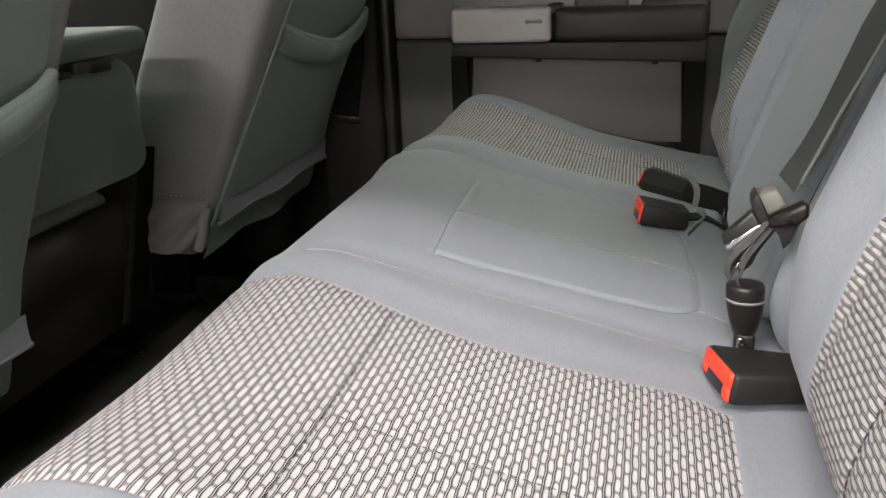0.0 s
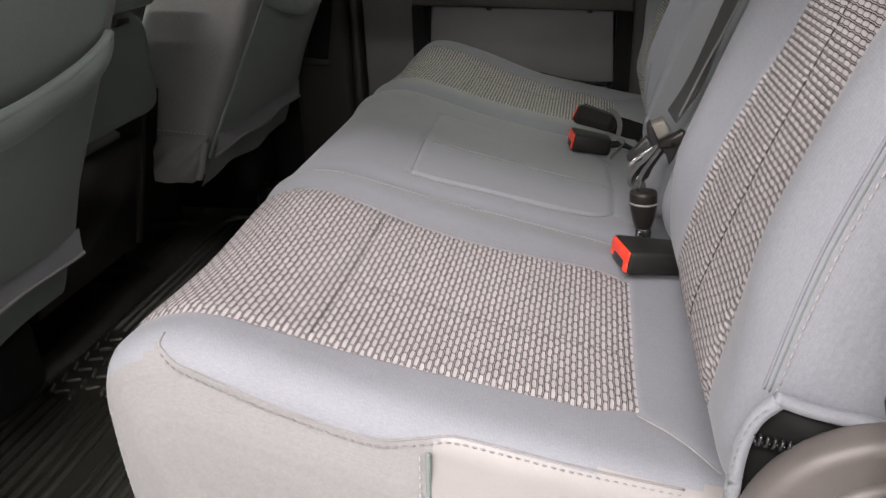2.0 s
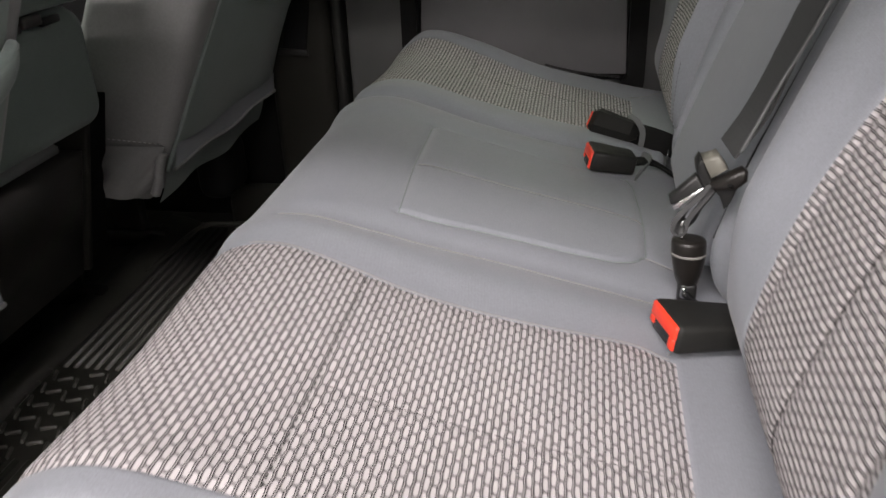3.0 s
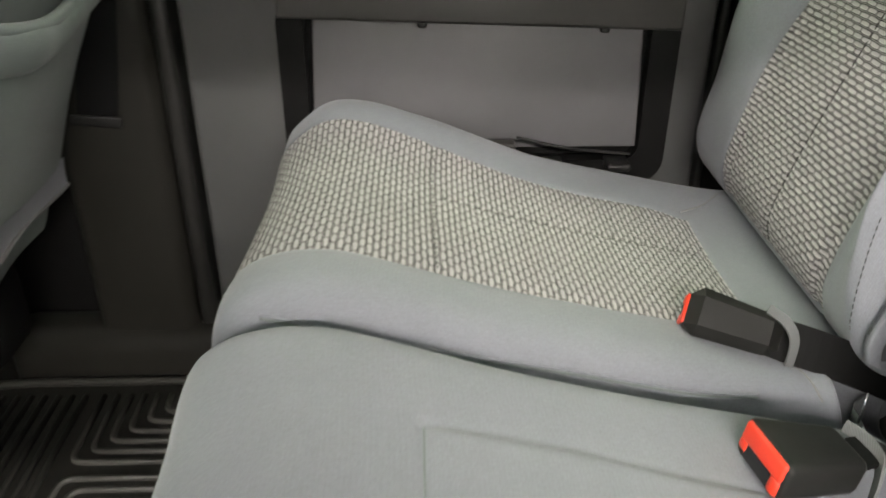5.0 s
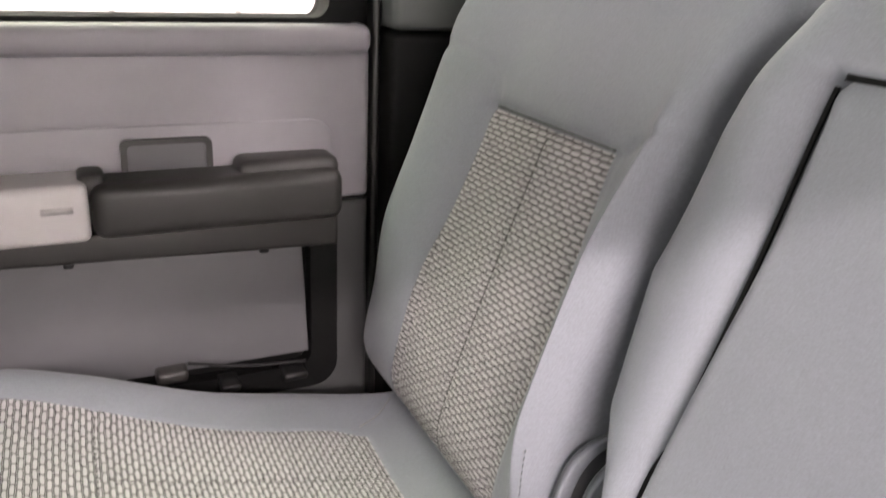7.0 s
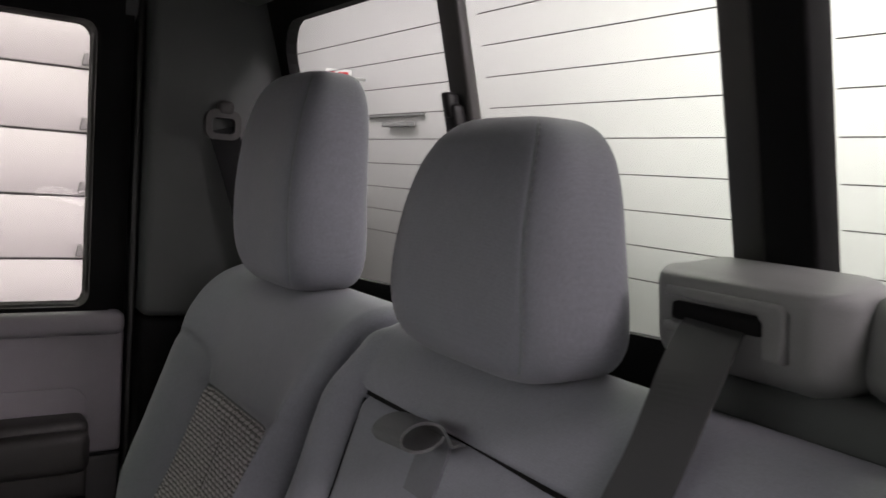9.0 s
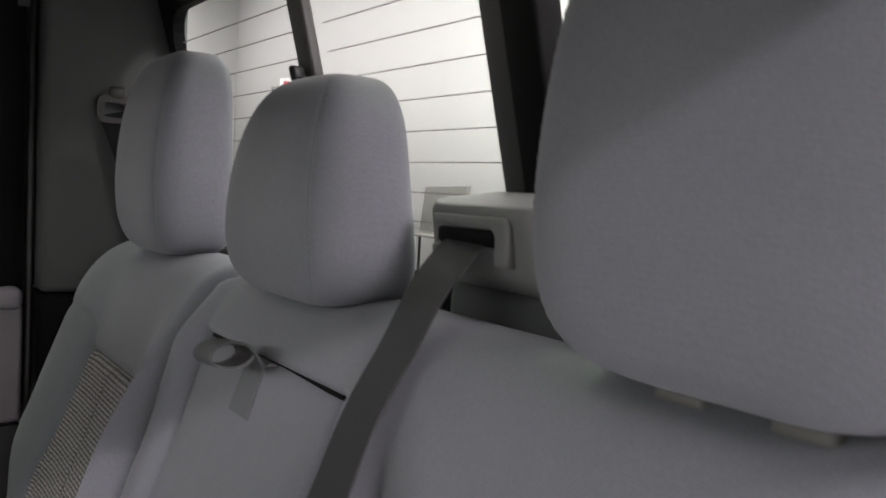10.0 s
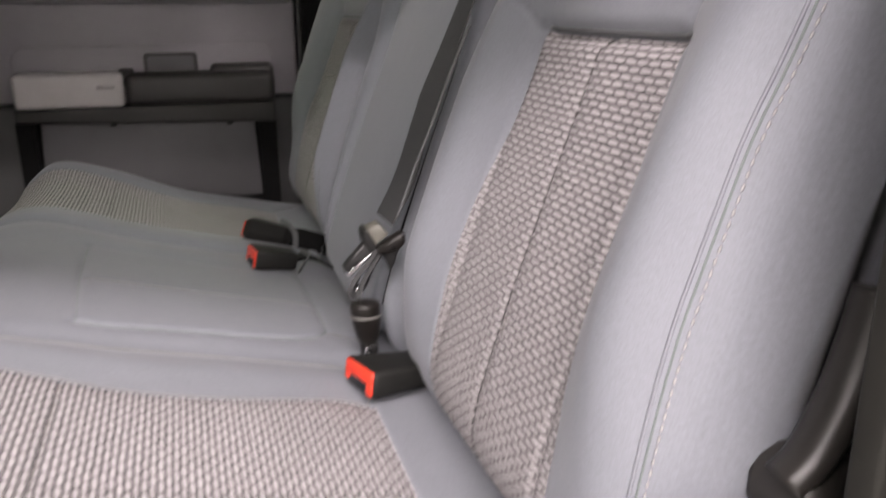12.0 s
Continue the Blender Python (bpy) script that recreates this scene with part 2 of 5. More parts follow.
def hang(ob, parent):
    ob.parent = parent
    if parent is not None:
        ob.matrix_parent_inverse = parent.matrix_basis.inverted() if parent.parent is None else Matrix.Identity(4)


def part(name, shape, material, parent=None, label=""):
    """Links a bmesh or mesh, in world places, as one object under a thing or a part."""
    if isinstance(shape, bmesh.types.BMesh):
        me = bpy.data.meshes.new(name)
        shape.to_mesh(me)
        shape.free()
    else:
        me = shape
    me.materials.clear()
    me.materials.append(material)
    ob = new(name, me)
    hang(ob, parent)
    if label:
        ob["label"] = label
    return ob


def solid(name, shape, material, label, category, group="", kind=""):
    return tagged(part(name, shape, material), label, category, group, kind)


def smooth(bm, on=True):
    for f in bm.faces:
        f.smooth = on
    return bm


def rbox(lo, hi, r=0.004, seg=2, turn=None, pivot=None):
    """A box between two corners with rounded edges."""
    bm = bmesh.new()
    bmesh.ops.create_cube(bm, size=1.0)
    lo, hi = Vector(lo), Vector(hi)
    size, mid = hi - lo, (lo + hi) / 2
    for v in bm.verts:
        v.co = Vector(v.co[i] * size[i] + mid[i] for i in range(3))
    if r > 0:
        bmesh.ops.bevel(bm, geom=bm.edges[:], offset=min(r, min(size) * 0.45), segments=seg, profile=0.5, affect="EDGES", clamp_overlap=True)
    if turn is not None:
        p = Vector(pivot) if pivot is not None else mid
        bmesh.ops.transform(bm, matrix=Matrix.Translation(p) @ turn @ Matrix.Translation(-p), verts=bm.verts)
    return smooth(bm)


def join(*bms):
    out = bmesh.new()
    for b in bms:
        me = bpy.data.meshes.new("tmp")
        b.to_mesh(me)
        b.free()
        out.from_mesh(me)
        bpy.data.meshes.remove(me)
    return out


def prism(points, depth, axes, at, r=0.003, seg=2):
    """An outline (2D) pushed out by depth along the third axis, with rounded rims. axes: such as 'xz', at: its start on the third axis."""
    i, j = "xyz".index(axes[0]), "xyz".index(axes[1])
    k = 3 - i - j
    bm = bmesh.new()
    vs = []
    for a, b in points:
        co = [0, 0, 0]
        co[i], co[j], co[k] = a, b, at
        vs.append(bm.verts.new(co))
    f = bm.faces.new(vs)
    ext = bmesh.ops.extrude_face_region(bm, geom=[f])
    for v in ext["geom"]:
        if isinstance(v, bmesh.types.BMVert):
            v.co[k] += depth
    bmesh.ops.recalc_face_normals(bm, faces=bm.faces[:])
    if r > 0:
        rim = [e for e in bm.edges if abs(e.verts[0].co[k] - e.verts[1].co[k]) < 1e-6]
        bmesh.ops.bevel(bm, geom=rim, offset=r, segments=seg, profile=0.5, affect="EDGES", clamp_overlap=True)
    return smooth(bm)


def round_rect(a0, b0, a1, b1, r, n=6):
    pts = []
    for cx, cy, s in ((a1 - r, b1 - r, 0), (a0 + r, b1 - r, 90), (a0 + r, b0 + r, 180), (a1 - r, b0 + r, 270)):
        for i in range(n + 1):
            t = radians(s + 90 * i / n)
            pts.append((cx + r * math.cos(t), cy + r * math.sin(t)))
    return pts


def ring(outer, inner, depth, axes, at):
    """A frame between two outlines with the same number of corners."""
    i, j = "xyz".index(axes[0]), "xyz".index(axes[1])
    k = 3 - i - j
    bm = bmesh.new()

    def row(pts, h):
        out = []
        for a, b in pts:
            co = [0, 0, 0]
            co[i], co[j], co[k] = a, b, h
            out.append(bm.verts.new(co))
        return out
    rows = [row(outer, at), row(outer, at + depth), row(inner, at + depth), row(inner, at)]
    n = len(outer)
    for q in range(4):
        a, b = rows[q], rows[(q + 1) % 4]
        for m in range(n):
            bm.faces.new((a[m], a[(m + 1) % n], b[(m + 1) % n], b[m]))
    bmesh.ops.recalc_face_normals(bm, faces=bm.faces[:])
    return bm


def spline(pts, n=200):
    """A smooth line through the points, evenly stepped."""
    p = np.array(pts, float)
    ext = np.vstack([2 * p[0] - p[1], p, 2 * p[-1] - p[-2]])
    out = []
    for i in range(len(p) - 1):
        a, b, c, d = ext[i:i + 4]
        t = np.linspace(0, 1, 30, endpoint=False)[:, None]
        out.append(0.5 * (2 * b + (c - a) * t + (2 * a - 5 * b + 4 * c - d) * t ** 2 + (3 * b - a - 3 * c + d) * t ** 3))
    out = np.vstack(out + [p[-1:]])
    s = np.r_[0, np.cumsum(np.linalg.norm(np.diff(out, axis=0), axis=1))]
    q = np.linspace(0, s[-1], n)
    return np.stack([np.interp(q, s, out[:, i]) for i in range(p.shape[1])], 1)


def tube(pts, radius, sides=8, n=0, flat=1.0):
    """A round cord along a line."""
    p = spline(pts, n) if n else np.array(pts, float)
    bm = bmesh.new()
    rings, up = [], Vector((0, 0, 1))
    for i in range(len(p)):
        d = Vector(p[min(i + 1, len(p) - 1)] - p[max(i - 1, 0)]).normalized()
        side = d.cross(up)
        if side.length < 1e-4:
            side = d.cross(Vector((1, 0, 0)))
        side.normalize()
        above = side.cross(d).normalized()
        rings.append([bm.verts.new(Vector(p[i]) + radius * (math.cos(2 * math.pi * k / sides) * side + flat * math.sin(2 * math.pi * k / sides) * above)) for k in range(sides)])
    for a, b in zip(rings, rings[1:]):
        for k in range(sides):
            bm.faces.new((a[k], a[(k + 1) % sides], b[(k + 1) % sides], b[k]))
    bm.faces.new(rings[0][::-1]), bm.faces.new(rings[-1])
    bmesh.ops.recalc_face_normals(bm, faces=bm.faces[:])
    return smooth(bm)


def strap(pts, across, width, thick=0.0014, n=60):
    """Flat webbing along a line. across: its width's direction at each given point."""
    p = spline(pts, n)
    w = spline(across, n)
    bm = bmesh.new()
    uvl = bm.loops.layers.uv.new("UVMap")
    rows, run = [], 0.0
    for i in range(n):
        d = Vector(p[min(i + 1, n - 1)] - p[max(i - 1, 0)]).normalized()
        s = Vector(w[i]).normalized()
        s = (s - d * s.dot(d)).normalized()
        up = s.cross(d)
        c = Vector(p[i])
        rows.append([bm.verts.new(c + s * (a * width / 2) + up * (b * thick / 2)) for a, b in ((-1, -1), (1, -1), (1, 1), (-1, 1))])
    at = {}
    for i, r in enumerate(rows):
        if i:
            run += float(np.linalg.norm(p[i] - p[i - 1]))
        for k, v in enumerate(r):
            at[v] = (run, width * (k in (1, 2)))
    for a, b in zip(rows, rows[1:]):
        for k in range(4):
            bm.faces.new((a[k], a[(k + 1) % 4], b[(k + 1) % 4], b[k]))
    bm.faces.new(rows[0][::-1]), bm.faces.new(rows[-1])
    bmesh.ops.recalc_face_normals(bm, faces=bm.faces[:])
    for f in bm.faces:
        for lp in f.loops:
            lp[uvl].uv = at[lp.vert]
    return bm


def grid_mesh(name, P, UV=None, wrap=False):
    """A smooth sheet from an array of places (rows, columns, 3)."""
    r, c = P.shape[:2]
    idx = np.arange(r * c).reshape(r, c)
    if wrap:
        idx = np.vstack([idx, idx[:1]])
    f = np.stack([idx[:-1, :-1], idx[:-1, 1:], idx[1:, 1:], idx[1:, :-1]], -1).reshape(-1, 4)
    me = bpy.data.meshes.new(name)
    me.from_pydata(P.reshape(-1, 3).tolist(), [], f.tolist())
    if UV is not None:
        layer = me.uv_layers.new(name="UVMap")
        li = np.empty(len(me.loops), np.int32)
        me.loops.foreach_get("vertex_index", li)
        layer.data.foreach_set("uv", UV.reshape(-1, 2)[li].astype(np.float32).ravel())
    me.polygons.foreach_set("use_smooth", np.ones(len(me.polygons), bool))
    me.update()
    return me


def near_line(A, B, line):
    """Distance of the places (A, B) from a line of points."""
    d = np.full(np.shape(A), 9.0)
    line = np.array(line, float)
    for (a0, b0), (a1, b1) in zip(line, line[1:]):
        va, vb = a1 - a0, b1 - b0
        t = np.clip(((A - a0) * va + (B - b0) * vb) / (va * va + vb * vb + 1e-12), 0, 1)
        d = np.minimum(d, np.hypot(A - a0 - t * va, B - b0 - t * vb))
    return d


def bell(x, w):
    return np.exp(-(x / w) ** 2)


def step(x, a, b):
    t = np.clip((x - a) / (b - a), 0, 1)
    return t * t * (3 - 2 * t)


class Pad:
    """A stuffed pad: a side profile (x, z) swept across y, rounded at both ends; lift(s, y) pushes its face out."""

    def __init__(self, profile, core, y0, y1, r, lift=None, n=400, taper=None):
        self.p = spline(profile, n)
        self.s = np.r_[0, np.cumsum(np.linalg.norm(np.diff(self.p, axis=0), axis=1))]
        self.hide, self.length, self.y0, self.y1, self.r, self.lift, self.taper = None, self.s[-1], y0, y1, r, lift, taper
        t = np.gradient(self.p, axis=0)
        t /= np.linalg.norm(t, axis=1)[:, None]
        self.nrm = np.stack([-t[:, 1], t[:, 0]], 1)
        a, b = np.array(core[0], float), np.array(core[1], float)
        k = np.clip(((self.p - a) @ (b - a)) / ((b - a) @ (b - a)), 0, 1)[:, None]
        self.core = a + k * (b - a)

    def s_of(self, axis, value, lo=0.0, hi=1.0):
        """The way along the profile at which x (0) or z (1) reaches a value, within a stretch of it."""
        m = (self.s >= lo * self.length) & (self.s <= hi * self.length)
        i = np.argmin(np.abs(self.p[m, axis] - value))
        return float(self.s[m][i])

    def at(self, S, Y, sink=0.0, out=0.0):
        S, Y = np.asarray(S, float), np.asarray(Y, float)
        P = np.stack([np.interp(S, self.s, self.p[:, i]) for i in (0, 1)], -1)
        C = np.stack([np.interp(S, self.s, self.core[:, i]) for i in (0, 1)], -1)
        N = np.stack([np.interp(S, self.s, self.nrm[:, i]) for i in (0, 1)], -1)
        to = C - P
        far = np.linalg.norm(to, axis=-1)
        go = np.minimum(sink, far)
        go = go * np.ones(np.shape(far))
        P = P + to / np.maximum(far, 1e-6)[..., None] * np.asarray(go)[..., None]
        up = np.asarray(out) + (self.lift(S, Y) if self.lift else 0.0) * (1 - go / np.maximum(far, 1e-6)) ** 1.5
        P = P + N * (up * np.ones(np.shape(S)))[..., None]
        y = Y
        if self.taper:
            y = self.taper(P[..., 0], Y, P[..., 1])
        return np.stack([P[..., 0], y * np.ones(np.shape(S)), P[..., 1]], -1)

    def edge_sink(self, Y):
        """How far the rounding at the ends takes the face inwards."""
        e = np.minimum(Y - self.y0, self.y1 - Y)
        u = np.clip(1 - e / self.r, 0, 1)
        return self.r * (1 - np.sqrt(np.maximum(0, 1 - u * u)))

    def on(self, S, Y, out=0.0):
        return self.at(S, Y, self.edge_sink(np.asarray(Y, float)), out)

    def mesh(self, name, ds=0.005, dy=0.005, s0=0.0, s1=None, deep=0.12, bulge=0.0):
        s1 = self.length if s1 is None else s1
        S = np.linspace(s0, s1, max(8, int((s1 - s0) / ds)))
        th = np.linspace(0, math.pi / 2, 9)
        top = np.linspace(self.y0 + self.r, self.y1 - self.r, max(4, int((self.y1 - self.y0 - 2 * self.r) / dy)))
        down = np.linspace(deep, self.r, 10)
        ys, sk = [], []
        for d in down[:-1]:
            ys.append(self.y0 - bulge * math.sin(math.pi * min(1, d / deep))), sk.append(d)
        for a in th[:-1]:
            ys.append(self.y0 + self.r * (1 - math.cos(a))), sk.append(self.r * (1 - math.sin(a)))
        n0 = len(ys)
        ys += list(top)
        sk += [0.0] * len(top)
        for y, s in list(zip(ys[:n0], sk[:n0]))[::-1]:
            ys.append(self.y0 + self.y1 - y), sk.append(s)
        ys, sk = np.array(ys), np.array(sk)
        # the arcs run from the side (sunk by r) to the face (not sunk)
        SS, YY = np.meshgrid(S, ys, indexing="ij")
        KK = np.broadcast_to(sk, SS.shape)
        return grid_mesh(name, self.at(SS, YY, KK, self.hide(SS, YY) if self.hide else 0.0), np.stack([SS, YY], -1))

    def patch(self, name, s0, s1, lo, hi, ds=0.003, dy=0.003, out=0.0012, groove=None, rim=0.006):
        """A sewn-in panel on the face. lo, hi: its borders in y along the way."""
        S = np.linspace(s0, s1, int((s1 - s0) / ds))
        k = np.linspace(0, 1, int(max(hi(s0) - lo(s0), hi(s1) - lo(s1)) / dy))
        SS, KK = np.meshgrid(S, k, indexing="ij")
        L, Hh = lo(SS), hi(SS)
        YY = L + (Hh - L) * KK
        e = np.minimum(np.minimum(YY - L, Hh - YY), np.minimum(SS - s0, s1 - SS))
        off = out + 0.0022 * (step(e, 0, rim * 2.2) - 1)
        if groove is not None:
            off = off + groove(SS, YY)
        return grid_mesh(name, self.on(SS, YY, off), np.stack([SS, YY], -1))


def side_cloth(ob, edge, split=None, deep=0.0):
    """Gives the outer side of a pad the paler side cloth below its sewn edge, and smooth vinyl behind a split."""
    me = ob.data
    me.materials.append(CLOTH_PALE)
    me.materials.append(VINYL)
    xs, ys, zs = [p[0] for p in edge], [p[1] for p in edge], [p[2] for p in edge]
    for p in me.polygons:
        x, y, z = p.center
        if y < np.interp(x, xs, ys) + 0.004 and (z < np.interp(x, xs, zs) or y < min(ys) - 0.004):
            p.material_index = 2 if split is not None and x > split else 1


def stitches(places, normals, every=0.007, length=0.0048, radius=0.0007):
    """Single sewing stitches along a line, lying on a surface."""
    p = spline(places, max(20, int(len(places) * 40)))
    q = spline(normals, len(p))
    s = np.r_[0, np.cumsum(np.linalg.norm(np.diff(p, axis=0), axis=1))]
    bm = bmesh.new()
    at = every / 2
    while at < s[-1]:
        c = Vector([np.interp(at, s, p[:, i]) for i in range(3)])
        d = Vector([np.interp(min(at + 0.002, s[-1]), s, p[:, i]) - np.interp(max(0, at - 0.002), s, p[:, i]) for i in range(3)]).normalized()
        n = Vector([np.interp(at, s, q[:, i]) for i in range(3)]).normalized()
        side = n.cross(d).normalized()
        vs = []
        for u, rr in ((-1, 0.35), (-0.5, 1), (0.5, 1), (1, 0.35)):
            o = c + d * (u * length / 2) + n * radius * 0.5 * (abs(u) < 0.9)
            vs.append([bm.verts.new(o + rr * radius * (math.cos(a) * side + math.sin(a) * n)) for a in (0, 1.57, 3.14, 4.71)])
        for a, b in zip(vs, vs[1:]):
            for k in range(4):
                bm.faces.new((a[k], a[(k + 1) % 4], b[(k + 1) % 4], b[k]))
        at += every
    return smooth(bm)


# ---- the cab's shell ----
BACK_LEAN = 0.27


def rear_x(z):
    """The rear wall leans forward as it rises."""
    return 0.362 - BACK_LEAN * (z - 1.0)


def lean(bm):
    for v in bm.verts:
        v.co.x += rear_x(v.co.z) - 0.362
    return bm


solid("floor", rbox((-2.2, -0.10, -0.05), (0.66, 1.60, 0.03), 0.01), CARPET, "dark carpeted cab floor under the rubber mat", "floor", kind="structure")
solid("sill", rbox((-0.62, -0.14, -0.05), (0.10, -0.02, 0.075), 0.02, 3), TAUPE, "taupe plastic door sill plate", "sill", kind="structure")
solid("sill", rbox((-0.9, 1.47, -0.04), (0.10, 1.56, 0.12), 0.03, 3), TAUPE, "taupe plastic door sill beside the rubber mat", "sill", kind="structure")
roof = prism([(-1.35, 1.335), (-1.2, 1.345), (-0.2, 1.335), (0.2, 1.324), (0.262, 1.316), (0.268, 1.36), (-1.35, 1.40)], 1.78, "xz", -0.12, 0.004)
solid("ceiling", roof, HEADLINER, "grey cloth headliner over the rear seat", "headliner", kind="structure")

# rear wall with the sliding window
WZ0, WZ1, WY0, WY1 = 0.945, 1.291, 0.160, 1.416
open_out = round_rect(-0.10, -0.02, 1.62, 1.36, 0.02)


def pane_outline(d, r):
    """The rear window's outline, d wider all round; its lower edge falls a little towards the far side."""
    pts = round_rect(WY0 - d, WZ0 - d, WY1 + d, WZ1 + d, r)
    big = 0.062 + d
    pts = [(WY1 + d - big + big * math.cos(k * math.pi / 12), WZ1 + d - big + big * math.sin(k * math.pi / 12)) for k in range(7)] + pts[7:]
    return [(y, z + (0.018 - 0.056 * (y - WY0) / 1.1) * step(1.12 - z, 0.0, 0.1)) for y, z in pts]


open_in = pane_outline(0.0, 0.022)
solid("wall_rear", lean(ring(open_out, open_in, 0.016, "yz", 0.362)), TRIM_BLACK, "black rear cab wall below and around the window", "wall", kind="structure")
rw = thing("window_1", (rear_x(WZ0), YC, WZ0), "rear sliding window with dark rubber frame and posts", "window", kind="structure")
part("window_frame", lean(ring(pane_outline(0.008, 0.026), pane_outline(-0.004, 0.018), 0.014, "yz", 0.358)), TRIM_BLACK, rw)
part("pane", lean(rbox((0.372, WY0 - 0.01, WZ0 - 0.05), (0.376, WY1 + 0.01, WZ1 + 0.01), 0)), GLASS, rw).visible_shadow = False
part("post", lean(rbox((0.345, 0.5835, WZ0 - 0.03), (0.366, 0.613, WZ1), 0.004)), POST, rw, "charcoal sliding window post")
part("post", lean(rbox((0.340, 0.539, WZ0 - 0.03), (0.371, 0.582, WZ1), 0.004)), TRIM_BLACK, rw, "black post beside the sliding pane")
part("post", lean(rbox((0.350, 0.937, WZ0 - 0.03), (0.366, 0.973, WZ1), 0.004)), POST, rw, "charcoal sliding window post")
part("latch", lean(join(rbox((0.334, 0.945, 1.10), (0.351, 0.968, 1.150), 0.004), rbox((0.330, 0.949, 1.135), (0.348, 0.962, 1.162), 0.004))), BLACK, rw, "black window latch")
for k, (a, b) in enumerate(((0.181, 0.199), (0.177, 0.203), (0.184, 0.201), (0.179, 0.202), (0.178, 0.204))):
    z = 1.002 - 0.0052 * k
    part("print_bar", lean(rbox((0.3695, a, z), (0.3702, b, z + (0.0016 if k != 3 else 0.0024)), 0)), BOX_GREY, rw)
for k in range(9):
    z = 0.989 + 0.0317 * k
    for ya, yb in ((0.165, 0.538), (0.614, 0.928), (0.974, 1.405)):
        part("heater_line", lean(rbox((0.3705, ya, z), (0.3712, yb, z + 0.0009), 0)), CHARCOAL, rw)
part("sill", lean(rbox((0.335, 0.10, WZ0 - 0.11), (0.361, 1.40, WZ0 - 0.056), 0.008)), BLACK, rw)


def flip(bm, far):
    if not far:
        for v in bm.verts:
            v.co.y = 2 * YC - v.co.y
        bmesh.ops.reverse_faces(bm, faces=bm.faces[:])
    return bm


def c_pillar(far):
    words = "grey plastic pillar trim beside the rear window"
    upper = rbox((0.112, 1.482, 0.826), (0.330, 1.60, 1.335), 0.012, 3)
    for v in upper.verts:
        if v.co.x > 0.2 and v.co.y < 1.52:
            v.co.y -= 0.030
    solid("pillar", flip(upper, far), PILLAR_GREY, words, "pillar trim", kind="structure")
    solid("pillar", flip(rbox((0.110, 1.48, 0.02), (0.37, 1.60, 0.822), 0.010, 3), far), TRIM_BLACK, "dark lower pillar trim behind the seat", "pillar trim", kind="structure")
    solid("seal", flip(rbox((0.099, 1.52, 0.05), (0.110, 1.60, 1.335), 0.008, 3), far), SEAL, "black rubber door seal", "seal", kind="structure")


c_pillar(True)
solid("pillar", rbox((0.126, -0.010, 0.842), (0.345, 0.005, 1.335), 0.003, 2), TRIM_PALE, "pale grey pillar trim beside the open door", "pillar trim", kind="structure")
solid("pillar", rbox((0.122, -0.0155, 0.02), (0.37, 0.003, 0.838), 0.003, 2), TAUPE, "taupe lower pillar trim beside the open door", "pillar trim", kind="structure")
solid("seal", rbox((0.134, -0.0200, 0.02), (0.16, -0.0160, 1.335), 0.001, 2), SEAL, "black rubber seal of the open doorway", "seal", kind="structure")


def b_pillar(far):
    solid("pillar", flip(rbox((-0.76, 1.49, 0.02), (-0.615, 1.60, 1.335), 0.02, 3), far), TAUPE, "dark taupe plastic middle pillar trim", "pillar trim", kind="structure")
    solid("seal", flip(rbox((-0.613, 1.50, 0.05), (-0.590, 1.60, 1.335), 0.008, 3), far), SEAL, "black rubber door seal", "seal", kind="structure")


b_pillar(True)
b_pillar(False)
# body sides and the front part of the cab, closed plainly
solid("body_side", rbox((-2.2, 1.612, -0.2), (0.6, 1.65, 0.82), 0.01), PAINT, "painted body side outside the closed door", "body panel", kind="structure")
solid("body_side", rbox((0.09, 1.612, 0.822), (0.28, 1.65, 1.40), 0.01), PAINT, "painted body side behind the closed door", "body panel", kind="structure")
solid("body_side", rbox((-0.76, 1.612, 0.822), (-0.585, 1.65, 1.40), 0.01), PAINT, "painted pillar between the doors", "body panel", kind="structure")
for far in (True, False):
    solid("wall_front_side", flip(rbox((-2.2, 1.55, -0.05), (-0.762, 1.61, 0.86), 0.01), far), TRIM_BLACK, "dark front door panel", "door panel", kind="structure")
    solid("pillar_front", flip(tube([(-1.32, 1.56, 1.35), (-2.16, 1.56, 0.84)], 0.045, 8), far), CHARCOAL, "charcoal windscreen pillar", "pillar trim", kind="structure")
solid("wall_front", rbox((-2.3, -0.13, -0.05), (-2.2, 1.61, 0.86), 0), CHARCOAL, "dark front end of the cab", "wall", kind="structure")
solid("wall_dash", rbox((-2.2, -0.07, -0.05), (-1.75, 1.545, 0.80), 0.05, 3), CHARCOAL, "charcoal dashboard across the cab", "dashboard", kind="structure")
screen = prism([(-1.33, 1.34), (-2.18, 0.85), (-2.184, 0.853), (-1.334, 1.344)], 1.6, "xz", -0.06, 0)
solid("window_2", screen, GLASS, "sloping windscreen glass at the front of the cab", "window", kind="structure").visible_shadow = False
solid("roof_rail", flip(rbox((-0.76, 1.53, 1.275), (0.34, 1.60, 1.345), 0.02, 3), True), PILLAR_GREY, "grey trim along the roof", "trim", kind="structure")
solid("roof_rail", flip(rbox((-0.76, 1.53, 1.275), (0.34, 1.60, 1.345), 0.02, 3), False), PILLAR_GREY, "grey trim along the roof over the open door", "trim", kind="structure")
solid("door_jamb", rbox((0.124, -0.20, -0.05), (0.30, -0.0205, 1.40), 0.008, 3), JAMB, "taupe textured door jamb behind the open door", "door jamb", kind="structure")


